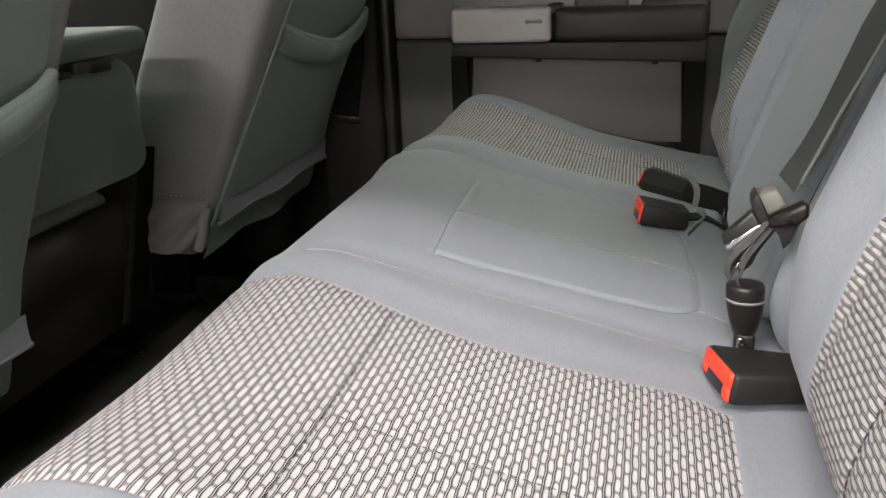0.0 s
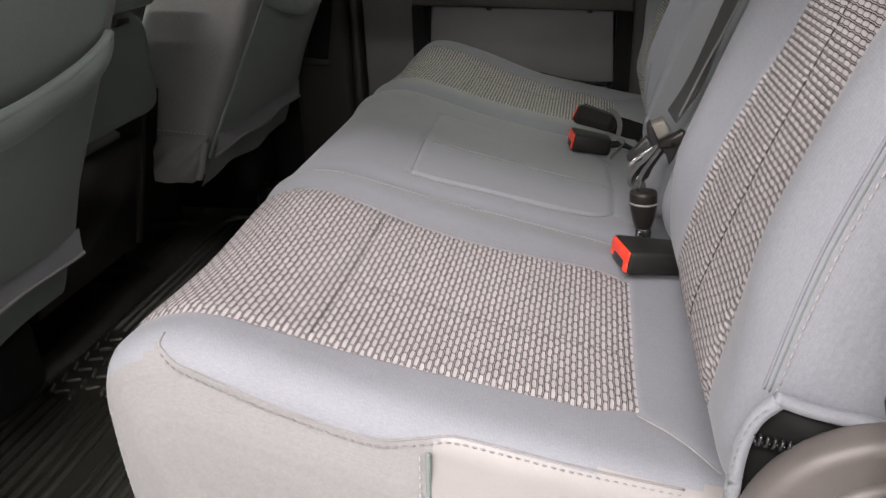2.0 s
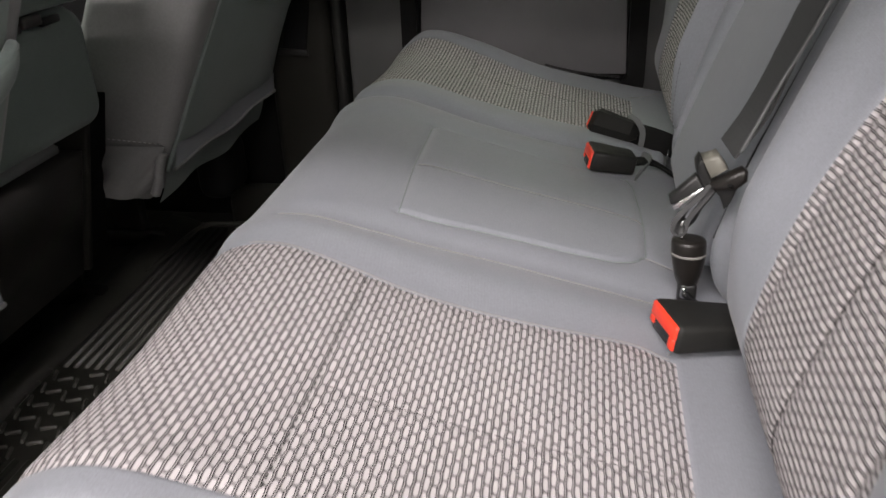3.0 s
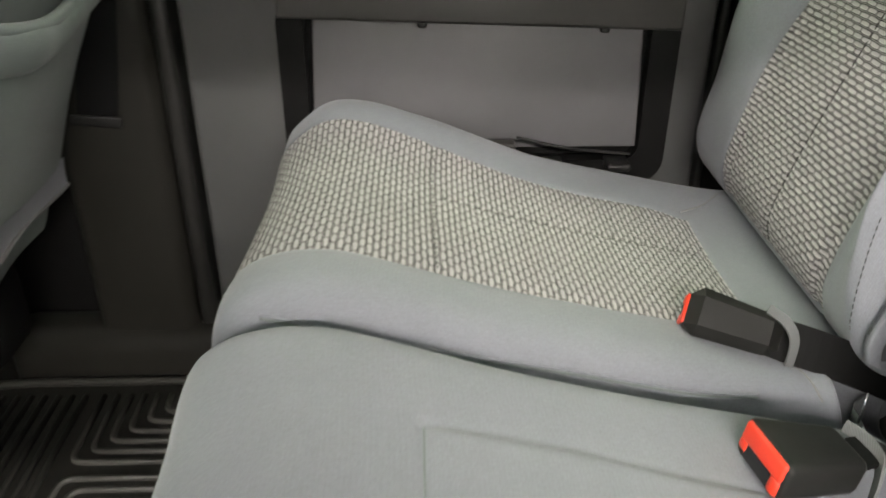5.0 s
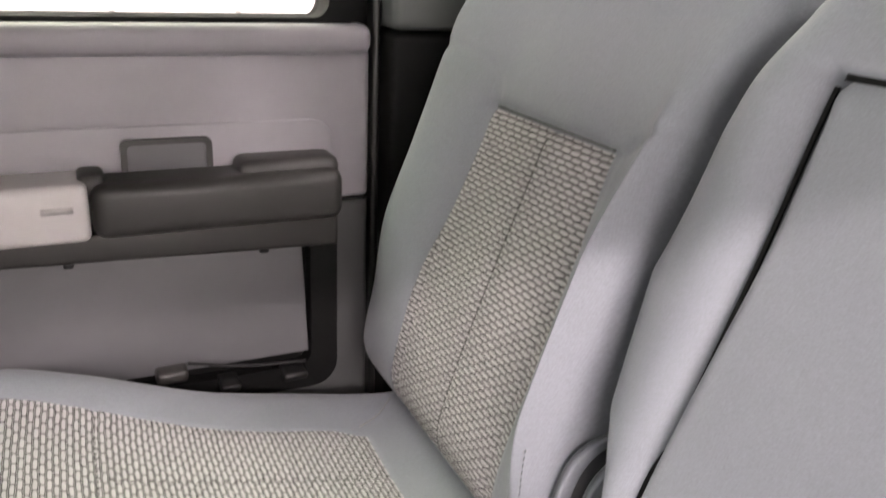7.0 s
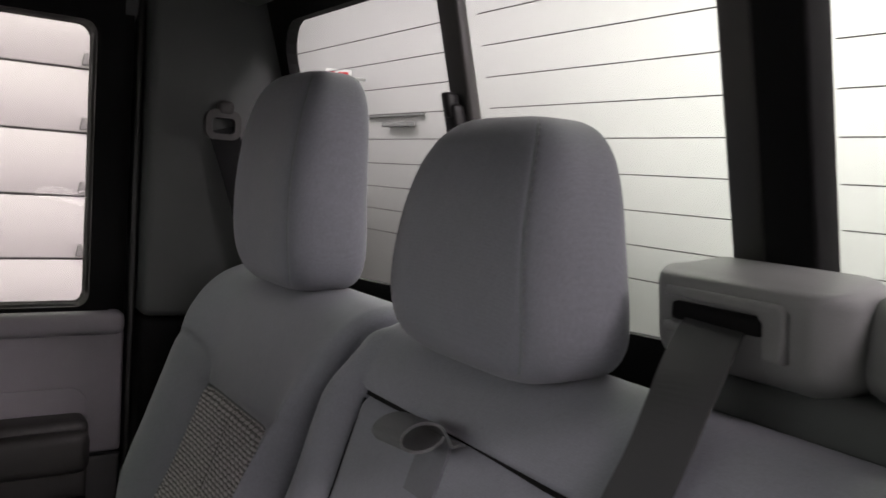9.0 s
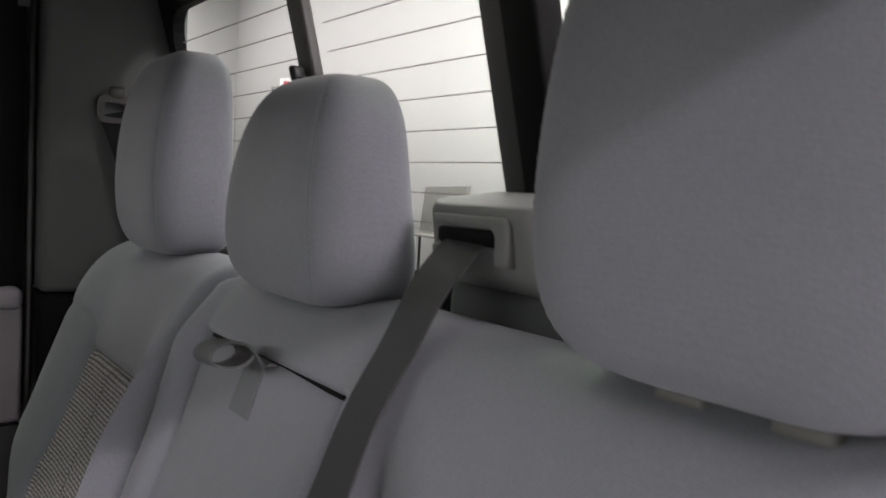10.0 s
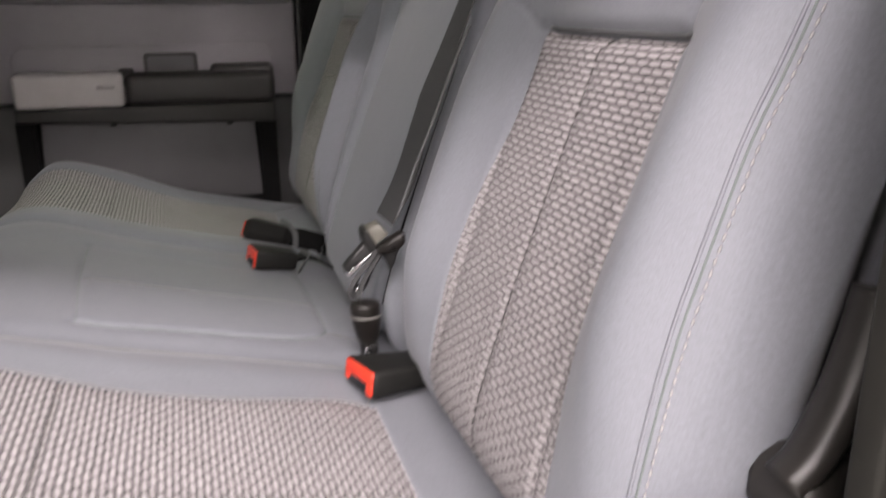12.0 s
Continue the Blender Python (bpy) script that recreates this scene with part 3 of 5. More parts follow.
# ---- far rear door ----
DOOR = thing("door_1", (-0.25, 1.55, 0.08), "closed grey rear door with charcoal armrest and silver pull cup", "door", kind="structure")
win = round_rect(-0.55, 0.835, 0.042, 1.265, 0.02)
part("upper_panel", ring(round_rect(-0.585, 0.60, 0.096, 1.335, 0.03), [(x, max(z, 0.838)) for x, z in win], 0.05, "xz", 1.535), TRIM_BLACK, DOOR)
part("window_frame", ring(round_rect(-0.580, 0.830, 0.080, 1.330, 0.02), round_rect(-0.55, 0.838, 0.042, 1.265, 0.02), 0.03, "xz", 1.522), TRIM_BLACK, DOOR, "black window surround")
part("pane", rbox((-0.575, 1.565, 0.80), (0.06, 1.569, 1.30), 0), GLASS_TINTED, DOOR).visible_shadow = False
part("window_ledge", rbox((-0.585, 1.505, 0.795), (0.094, 1.545, 0.832), 0.014, 4), DOOR_PALE, DOOR)
part("panel", rbox((-0.585, 1.522, 0.606), (0.096, 1.56, 0.803), 0.008, 3), DOOR_PALE, DOOR)
part("lower_panel", rbox((-0.585, 1.522, 0.08), (0.096, 1.56, 0.604), 0.008, 3), DOOR_LOW, DOOR, "darker grey lower door panel")
part("recess", prism(round_rect(-0.455, 0.60, 0.045, 0.715, 0.03), 0.004, "xz", 1.519, 0.002), DOOR_PALE, DOOR, "shallow recess over the armrest")
frame_out = round_rect(-0.458, 0.35, 0.040, 0.60, 0.035)
frame_in = round_rect(-0.425, 0.385, 0.004, 0.59, 0.02)
part("pocket_frame", ring(frame_out, frame_in, 0.040, "xz", 1.487), TRIM_BLACK, DOOR, "black frame of the map pocket")
part("pocket_back", prism(round_rect(-0.44, 0.37, 0.02, 0.60, 0.02), 0.012, "xz", 1.510, 0.002), TRIM_BLACK, DOOR)
part("pocket_panel", prism([(-0.424, 0.398), (0.004, 0.398), (-0.004, 0.562), (-0.414, 0.576)], 0.012, "xz", 1.499, 0.003), DOOR_GREY, DOOR, "grey insert of the map pocket")
part("armrest_lower", prism([(-0.455, 0.573), (0.040, 0.556), (0.040, 0.600), (-0.455, 0.600)], 0.045, "xz", 1.480, 0.005, 3), CHARCOAL, DOOR)
arm = rbox((-0.250, 1.452, 0.600), (0.040, 1.525, 0.664), 0.016, 4)
part("armrest", arm, CHARCOAL, DOOR)
part("armrest_end", rbox((-0.085, 1.47, 0.640), (0.040, 1.525, 0.677), 0.012, 3), CHARCOAL, DOOR)
part("armrest_end", rbox((-0.262, 1.47, 0.640), (-0.232, 1.525, 0.672), 0.008, 3), CHARCOAL, DOOR)
part("pull_cup", rbox((-0.448, 1.450, 0.602), (-0.252, 1.525, 0.668), 0.009, 4), SILVER, DOOR, "silver painted pull cup")
part("mark", rbox((-0.300, 1.4485, 0.638), (-0.268, 1.4505, 0.645), 0), MARK, DOOR, "faint dark mark")
part("inside_handle", ring(round_rect(-0.212, 0.645, -0.108, 0.700, 0.008), round_rect(-0.205, 0.652, -0.115, 0.694, 0.006), 0.012, "xz", 1.512), CHARCOAL, DOOR, "charcoal door handle loop")
part("handle_plate", prism(round_rect(-0.206, 0.65, -0.114, 0.695, 0.006), 0.006, "xz", 1.515, 0.001), DOOR_GREY, DOOR)
part("clip", rbox((-0.198, 1.466, 0.400), (-0.160, 1.492, 0.416), 0.005), CHARCOAL, DOOR, "dark clip at the pocket's rim")
part("pocket_rod", tube([(-0.16, 1.470, 0.424), (-0.09, 1.468, 0.409), (-0.01, 1.47, 0.400)], 0.0022, 8, 20), BLACK, DOOR)
part("pocket_foot", join(rbox((-0.122, 1.462, 0.376), (-0.096, 1.50, 0.387), 0.004), rbox((-0.040, 1.462, 0.376), (-0.008, 1.50, 0.388), 0.004)), BLACK, DOOR)
part("parting_line", rbox((0.046, 1.5195, 0.603), (0.095, 1.5225, 0.6055), 0), BLACK, DOOR)
for x, z in ((-0.28, 0.566), (-0.055, 0.559)):
    part("screw", rbox((x - 0.006, 1.485, z - 0.006), (x + 0.006, 1.496, z + 0.003), 0.003), BLACK, DOOR)


# ---- rear seat ----
def mirror(y):
    return 2 * YC - y


CUSHION = [(-0.395, 0.305), (-0.424, 0.312), (-0.434, 0.34), (-0.437, 0.38), (-0.437, 0.43), (-0.434, 0.464), (-0.420, 0.491), (-0.388, 0.506), (-0.345, 0.507), (-0.29, 0.491),
           (-0.24, 0.474), (-0.18, 0.457), (-0.12, 0.442), (-0.06, 0.429), (0.0, 0.416), (0.05, 0.407), (0.09, 0.402), (0.12, 0.392), (0.125, 0.34)]
BACK = [(0.12, 0.395), (0.090, 0.400), (0.066, 0.412), (0.052, 0.436), (0.050, 0.470), (0.070, 0.54), (0.105, 0.64), (0.142, 0.74), (0.160, 0.80), (0.174, 0.85), (0.190, 0.888), (0.212, 0.914),
        (0.245, 0.926), (0.285, 0.920), (0.306, 0.89), (0.305, 0.83), (0.27, 0.70), (0.21, 0.50), (0.17, 0.40)]
NEAR_A, NEAR_B = 0.106, 0.945      # the wide part of the seat
FAR_A, FAR_B = 0.957, mirror(0.106)
EDGE = 0.088                       # outer side of the seat backs

base = Pad(CUSHION, ((-0.33, 0.35), (0.03, 0.35)), 0, 1, 0.03)
sx = lambda x: base.s_of(0, x, 0.26, 0.92)
backp = Pad(BACK, ((0.14, 0.42), (0.245, 0.84)), 0, 1, 0.03)
sz = lambda z: backp.s_of(1, z, 0.06, 0.5)
S_NOSE = base.s_of(1, 0.35, 0.0, 0.2)


def outer_lift(S, U):
    """Seat side wings. U: the way from the outer edge."""
    front = step(S, sx(-0.43), sx(-0.36))
    return 0.003 * bell(U - 0.045, 0.04) * front - 0.006 * bell(U - 0.19, 0.11)


X0, X1 = sx(-0.281), sx(-0.013)
FRONT_EDGE = [(sx(-0.284), 0.856), (sx(-0.281), 0.72), (sx(-0.273), 0.588)]
NEAR_EDGE = [(sx(-0.273), 0.588), (sx(-0.24), 0.591), (sx(-0.19), 0.600), (sx(-0.137), 0.604), (sx(-0.084), 0.605), (sx(-0.048), 0.607), (sx(-0.026), 0.618), (sx(-0.013), 0.640)]
REAR_EDGE = [(sx(-0.013), 0.640), (sx(-0.011), 0.72), (sx(-0.016), 0.808), (sx(-0.022), 0.838), (sx(-0.034), 0.852)]
FAR_EDGE = [(sx(-0.284), 0.856), (sx(-0.24), 0.861), (sx(-0.19), 0.862), (sx(-0.13), 0.857), (sx(-0.08), 0.853), (sx(-0.034), 0.852)]
MID_SEAM = [(sx(-0.278), 0.719), (sx(-0.254), 0.728), (sx(-0.212), 0.733), (sx(-0.149), 0.734), (sx(-0.087), 0.733), (sx(-0.045), 0.729), (sx(-0.013), 0.722)]
VALLEY = [(sx(-0.38), 0.522), (sx(-0.305), 0.535), (sx(-0.257), 0.543), (sx(-0.207), 0.550), (sx(-0.157), 0.554), (sx(-0.107), 0.553), (sx(0.0), 0.545)]
WIDE_SEAMS = [FRONT_EDGE, NEAR_EDGE, REAR_EDGE, FAR_EDGE, MID_SEAM, VALLEY, [(X1, 0.635), (sx(0.01), 0.622), (sx(0.04), 0.612)]]
REAR_SEAMS = [[(sx(0.0), 0.198), (sx(0.03), 0.175), (sx(0.06), 0.140)], [(sx(-0.003), 0.452), (sx(0.01), 0.478), (sx(0.02), 0.505)]]


def wide_lift(S, Y):
    U = Y - NEAR_A
    d = outer_lift(S, U)
    # inner side of the outer place, then a shallow valley, then the middle place
    vy = np.interp(S, [p for p, q in VALLEY], [q for p, q in VALLEY])
    d = d + 0.004 * bell(Y - 0.50, 0.03) - 0.006 * bell(Y - vy - 0.006, 0.020) * step(S, sx(-0.42), sx(-0.3))
    d = d + 0.006 * bell(Y - 0.91, 0.05)
    # stuffed panel of the middle place, in two fields
    e_near = np.interp(S, [p for p, q in NEAR_EDGE], [q for p, q in NEAR_EDGE])
    e_far = np.interp(S, [p for p, q in FAR_EDGE], [q for p, q in FAR_EDGE])
    inside = step(Y, e_near - 0.003, e_near + 0.007) * (1 - step(Y, e_far - 0.007, e_far + 0.003)) * step(S, X0 - 0.003, X0 + 0.008) * (1 - step(S, X1 - 0.008, X1 + 0.003))
    d = d + 0.0026 * inside
    for ln, sunk in zip(WIDE_SEAMS, (0.0022, 0.0024, 0.0022, 0.0018, 0.0012, 0.0016, 0.0016)):
        d = d - sunk * np.exp(-near_line(S, Y, ln) / 0.0032)
    return d + rear_seams(S, Y) - 0.06 * step(S, sx(0.030), sx(0.065)) * step(Y, 0.905, 0.935)


def rear_seams(S, Y):
    d = 0
    for ln in REAR_SEAMS:
        d = d - 0.0025 * np.exp(-near_line(S, Y, ln) / 0.004)
    return d


def far_lift(S, Y):
    M = mirror(Y)
    d = outer_lift(S, M - NEAR_A) + 0.004 * bell(M - 0.47, 0.03)
    d = d + 0.012 * bell(M - NEAR_A - 0.045, 0.05) * step(S, sx(-0.43), sx(-0.37)) * (1 - step(S, sx(-0.27), sx(-0.14)))
    return d + rear_seams(S, M) - 0.06 * step(S, sx(0.030), sx(0.065)) * (1 - step(Y, 1.000, 1.035))


def under(S, Y, s0, s1, lo_y, hi_y):
    """Keeps the cover below a sewn-in panel."""
    e = np.minimum(np.minimum(Y - lo_y, hi_y - Y), np.minimum(S - s0, s1 - S))
    return -0.007 * step(e, -0.002, 0.008)


lo = lambda S: 0.158 + 0.028 * step(S, sx(-0.40), sx(-0.05)) + 0.016 * step(S, sx(-0.06), sx(0.0)) ** 2
hi = lambda S: 0.458 - 0.013 * bell(S - sx(-0.2), 0.12) - 0.004 * step(S, sx(-0.4), sx(0.0)) - 0.012 * step(S, sx(-0.05), sx(0.0)) ** 2
far_lo = lambda S: 0.181 + 0.024 * step(S, sx(-0.40), sx(-0.08)) + 0.012 * step(S, sx(-0.05), sx(0.0)) ** 2
far_hi = lambda S: 0.442 - 0.011 * step(S, sx(-0.34), sx(-0.08)) - 0.010 * step(S, sx(-0.05), sx(0.0)) ** 2
blo = lambda S: 0.168 + 0.024 * step(S, sz(0.45), sz(0.75))
bhi = lambda S: 0.415 + 0.008 * bell(S - sz(0.60), 0.09) - 0.016 * step(S, sz(0.50), sz(0.76))


def insert_groove(S, Y):
    x0 = sx(-0.272)
    d = -0.0013 * bell(S - x0, 0.0025)
    return d - 0.0013 * bell(Y - 0.292, 0.0022) * step(S, x0, x0 + 0.004)


seat60t = thing("rear_seat", (-0.1, 0.5, 0.31), "wide grey cloth rear seat with patterned inserts, two places", "car seat", "rear seats")
wide = Pad(CUSHION, ((-0.33, 0.35), (0.03, 0.35)), NEAR_A, NEAR_B, 0.032, wide_lift)
wide.hide = lambda S, Y: under(S, Y, S_NOSE, sx(0.002), lo(S), hi(S))
seat60 = part("cushion", wide.mesh("cushion", 0.0028, 0.0028, deep=0.2, bulge=0.010), CLOTH, seat60t)
part("insert", wide.patch("insert", S_NOSE, sx(0.002), lo, hi, groove=insert_groove), WOVEN, seat60, "pale patterned woven insert with dark threads")

rim_s = np.linspace(sx(-0.385), sx(-0.004), 120)
part("edge_binding", tube(wide.on(rim_s, hi(rim_s) + 0.0006, 0.0008), 0.0009, 6), CLOTH_PALE, seat60, "pale sewn edge of the insert")

seat40t = thing("rear_seat", (-0.1, 1.17, 0.31), "narrow grey cloth rear seat with patterned inserts, one place", "car seat", "rear seats")
narrow = Pad(CUSHION, ((-0.33, 0.35), (0.03, 0.35)), FAR_A, FAR_B, 0.032, far_lift)
narrow.hide = lambda S, Y: under(S, mirror(Y), S_NOSE, sx(0.002), far_lo(S), far_hi(S))
seat40 = part("cushion", narrow.mesh("cushion", 0.005, 0.005, deep=0.2, bulge=0.008), CLOTH, seat40t)
part("insert", narrow.patch("insert", S_NOSE, sx(0.002), lambda S: mirror(far_hi(S)), lambda S: mirror(far_lo(S)), groove=lambda S, Y: insert_groove(S, mirror(Y))), WOVEN, seat40, "pale patterned woven insert with dark threads")

# sewn edge along the outer side of the wide cushion
edge_x = [-0.374, -0.375, -0.370, -0.360, -0.338, -0.294, -0.251, -0.22, -0.194, -0.165, -0.141, -0.099, -0.058, -0.017, 0.03]
edge_sink = [0.0015, 0.006, 0.0115, 0.018, 0.022, 0.026, 0.027, 0.027, 0.024, 0.015, 0.009, 0.008, 0.008, 0.007, 0.006]


def round_y(k, y0=NEAR_A, r=0.032):
    """Where the rounded rim lies across, at a depth k below the face."""
    k = min(k, r)
    return y0 + r - math.sqrt(max(0.0, r * r - (r - k) ** 2))


edge_line = [wide.at(sx(x), round_y(k), k) for x, k in zip(edge_x, edge_sink)]
side_cloth(seat60, [(-0.44, NEAR_A + 0.032, 0.46)] + [tuple(p) for p in edge_line[1:]], -0.158)
part("stitching", stitches([tuple(p + np.array([0, -0.003, -0.004])) for p in edge_line], [(0, -1, 0.6)] * len(edge_line), 0.0068, 0.0048, 0.0009), CLOTH_PALE, seat60, "pale sewing stitches")
part("piping", tube([tuple(p + np.array([0, -0.0002, 0.0])) for p in edge_line], 0.0011, 6, 140), CLOTH_PALE, seat60)
down = [wide.at(sx(-0.165), NEAR_A - 0.010 * math.sin(math.pi * min(1, k / 0.17)), k) for k in (0.022, 0.05, 0.085, 0.12, 0.15)]
part("stitching", stitches([tuple(p + np.array([0, -0.001, 0])) for p in down], [(0, -1, 0)] * 5, 0.008, 0.0055, 0.0009), STITCH, seat60, "pale sewing stitches")
part("seam", tube([tuple(p + np.array([0.006, 0.001, 0])) for p in down], 0.0022, 6, 30), CLOTH_DARK, seat60)
inner_edge = [narrow.at(sx(x), round_y(k, FAR_A), k) for x, k in ((-0.400, 0.012), (-0.376, 0.020), (-0.316, 0.024), (-0.251, 0.020), (-0.181, 0.015), (-0.083, 0.014), (-0.033, 0.010))]
part("seam", tube([tuple(p + np.array([0, -0.0004, 0])) for p in inner_edge], 0.0011, 6, 100), CLOTH_DARK, seat40)
part("piping", tube([tuple(p + np.array([0, -0.0006, 0.0026])) for p in inner_edge], 0.0012, 6, 100), CLOTH, seat40)


def seam(pad, ways, parent, size=0.0013, material=None):
    """Dark thread lines in the creases of a pad."""
    for way in ways:
        q = spline(way, max(12, int(60 * len(way))))
        part("seam", tube(pad.on(q[:, 0], q[:, 1], 0.0010), size, 5), material or CLOTH_DARK, parent)


XS = sx(-0.272)
TOP_SEAMS = [[(XS, 0.168), (XS, 0.25), (XS, 0.35), (XS, 0.455)], [(XS, 0.292), (sx(-0.15), 0.293), (sx(0.0), 0.295)]]
for pad, far_side, owner in ((wide, False, seat60), (narrow, True, seat40)):
    for way in TOP_SEAMS:
        q = spline(way, 160)
        yy = mirror(np.clip(q[:, 1], 0.200, 0.432)) if far_side else q[:, 1]
        line = [tuple(p) for p in pad.on(q[:, 0], yy, 0.0009)][4:-4:6]
        part("stitching", stitches(line, [(-0.1, 0, 1)] * len(line), 0.0085, 0.0062, 0.0006), CHARCOAL, owner, "dark sewn dashes")
seam(wide, WIDE_SEAMS[4:], seat60, 0.0008, CLOTH_PALE)
seam(wide, WIDE_SEAMS[:3], seat60, 0.0006, CLOTH_DARK)
seam(wide, REAR_SEAMS, seat60, 0.0009, CLOTH_PALE)
seam(narrow, [[(p, mirror(q)) for p, q in ln] for ln in REAR_SEAMS], seat40, 0.0009, CLOTH_PALE)


TS = sz(0.772)
ARCS = [[(TS, 0.104), (TS + 0.012, 0.104), (TS + 0.026, 0.100), (TS + 0.040, 0.082), (TS + 0.050, 0.05), (TS + 0.046, 0.012)],
        [(TS, 0.311), (TS - 0.002, 0.324), (TS + 0.012, 0.345), (TS + 0.024, 0.380), (TS + 0.031, 0.41), (TS + 0.034, 0.44)]]


def back_outer(S, U):
    """Wings of an outer seat back. U: the way from its outer edge."""
    mid = step(S, sz(0.43), sz(0.56)) * (1 - step(S, sz(0.70), sz(0.90)))
    high = step(S, sz(0.46), sz(0.62)) * (1 - step(S, sz(0.70), sz(0.90)))
    d = 0.026 * high * bell(U - 0.052, 0.040) + 0.030 * mid * bell(U - 0.385, 0.042)
    ts = TS
    for ln, sunk in zip(ARCS, (0.0046, 0.0056)):
        d = d - sunk * np.exp(-near_line(S, U, ln) / 0.0040)
    below = 1 - step(S, ts - 0.004, ts + 0.004)
    for u in (0.098, 0.316):
        d = d - 0.003 * bell(U - u, 0.006) * below
    d = d - 0.009 * bell(S - ts + 0.004, 0.008) * step(U, 0.10, 0.115) * (1 - step(U, 0.30, 0.312))
    return d


def wide_back_lift(S, Y):
    d = back_outer(S, Y - EDGE) * (1 - step(Y, 0.56, 0.60))
    z1 = sz(0.86)
    low = 1 - step(S, sz(0.70), z1)
    front = 1 - step(S, sz(0.905), sz(0.92))
    # deep crease beside the middle place, which lies back
    d = d - 0.045 * bell(Y - 0.528, 0.018) * low - 0.008 * step(Y, 0.520, 0.548) * low * front
    # raised border, then the fold-down rest's opening
    tall = 1 - step(S, sz(0.84), sz(0.90))
    d = d + 0.024 * step(Y, 0.897, 0.922) * front * (0.35 + 0.65 * tall) + 0.014 * bell(Y - 0.572, 0.018) * tall
    inside = step(Y, 0.592, 0.604) * (1 - step(Y, 0.896, 0.901)) * (1 - step(S, sz(0.856), sz(0.866)))
    d = d - 0.045 * inside
    for u in (0.598, 0.899):
        d = d - 0.006 * bell(Y - u, 0.006) * (1 - step(S, sz(0.862), sz(0.868)))
    return d


def far_back_lift(S, Y):
    U = mirror(Y) - EDGE
    fuller = step(S, sz(0.50), sz(0.64)) * (1 - step(S, sz(0.84), sz(0.93)))
    return back_outer(S, U) + (0.012 + 0.006 * step(S, sz(0.68), sz(0.80))) * bell(U - 0.028, 0.042) * fuller


BCORE = ((0.14, 0.42), (0.245, 0.84))
# the raised border beside the narrow seat back widens half-way up
BULGE_Z, BULGE_Y = (0.46, 0.54, 0.60, 0.70, 0.81, 0.89, 0.93), (-0.036, -0.006, 0.033, 0.052, 0.034, 0.010, 0.0)
wback = Pad(BACK, BCORE, EDGE, NEAR_B, 0.040, wide_back_lift, taper=lambda X, Y, Z: Y + np.interp(Z, BULGE_Z, BULGE_Y) * step(Y, 0.905, 0.945))
wback.hide = lambda S, Y: under(S, Y, sz(0.425), sz(0.768), blo(S), bhi(S))
back60 = part("backrest", wback.mesh("backrest", 0.004, 0.004, deep=0.2, bulge=0.004), CLOTH, seat60t)
bgroove = lambda S, Y: -0.0018 * bell(Y - 0.298, 0.0055)
part("insert", wback.patch("insert", sz(0.425), sz(0.768), blo, bhi, groove=bgroove), WOVEN, back60, "pale patterned woven insert with dark threads")
nback = Pad(BACK, BCORE, FAR_A, mirror(EDGE), 0.022, far_back_lift, taper=lambda X, Y, Z: Y + np.interp(Z, (0.46, 0.54, 0.62, 0.70, 0.81, 0.89, 0.93), (0.034, 0.042, 0.050, 0.056, 0.040, 0.014, 0.0)) * (1 - step(Y, 0.957, 1.04)) + (0.030 * (1 - step(Z, 0.89, 0.95)) + 0.008 * (1 - step(Z, 0.6, 0.8))) * step(Y, 1.29, 1.386))
nback.hide = lambda S, Y: under(S, mirror(Y), sz(0.425), sz(0.768), blo(S), bhi(S))
back40 = part("backrest", nback.mesh("backrest", 0.005, 0.005, deep=0.2, bulge=0.004), CLOTH, seat40t)
part("insert", nback.patch("insert", sz(0.425), sz(0.768), lambda S: mirror(bhi(S)), lambda S: mirror(blo(S)), groove=lambda S, Y: bgroove(S, mirror(Y))), WOVEN, back40, "pale patterned woven insert with dark threads")

for pad, y, owner in ((wback, 0.298, back60), (nback, mirror(0.298), back40)):
    line = [tuple(p) for p in pad.on(np.linspace(sz(0.43), sz(0.764), 40), np.full(40, y), -0.0002)]
    part("stitching", stitches(line, [(-1, 0, 0.3)] * len(line), 0.0085, 0.0066, 0.0007), CHARCOAL, owner, "dark sewn dashes")

# dark cord in place of the shadow line under the top fold
for pad, far_side, owner in ((wback, False, back60), (nback, True, back40)):
    yy = np.linspace(blo(sz(0.768)) + 0.002, bhi(sz(0.768)) - 0.002, 40)
    line = pad.on(np.full(40, sz(0.770)), mirror(yy) if far_side else yy, 0.0004)
    part("seam", tube(line, 0.0018, 6), SHADE_THREAD_CLOTH, owner, "dark cord painted as the shadow line over the insert")

in_way = np.linspace(sz(0.445), sz(0.535), 12)
in_line = [tuple(nback.on(a, FAR_A + 0.018, 0.0008)) for a in in_way]
part("stitching", stitches(in_line, [(-0.8, -0.6, 0)] * 12, 0.0065, 0.0046, 0.0006), SHADE_THREAD_CLOTH, back40, "dark sewn dashes")

# fold-down rest of the middle place
REST = [(0.05, 0.42), (0.030, 0.44), (0.060, 0.54), (0.096, 0.64), (0.134, 0.74), (0.160, 0.82), (0.172, 0.852), (0.190, 0.857), (0.205, 0.845), (0.17, 0.72), (0.11, 0.52), (0.09, 0.44)]
rpad = Pad([(x + 0.006, z) for x, z in REST], ((0.08, 0.45), (0.185, 0.83)), 0.605, 0.8945, 0.012, lambda S, Y: 0.004 * bell(Y - YC, 0.12), taper=lambda X, Y, Z: Y + 0.009 * (1 - step(Z, 0.55, 0.80)) * step(Y, 0.80, 0.889))
rest = part("armrest", rpad.mesh("cover", 0.006, 0.006, deep=0.08), CLOTH, seat60t, "grey cloth fold-down armrest closed in the seat back")
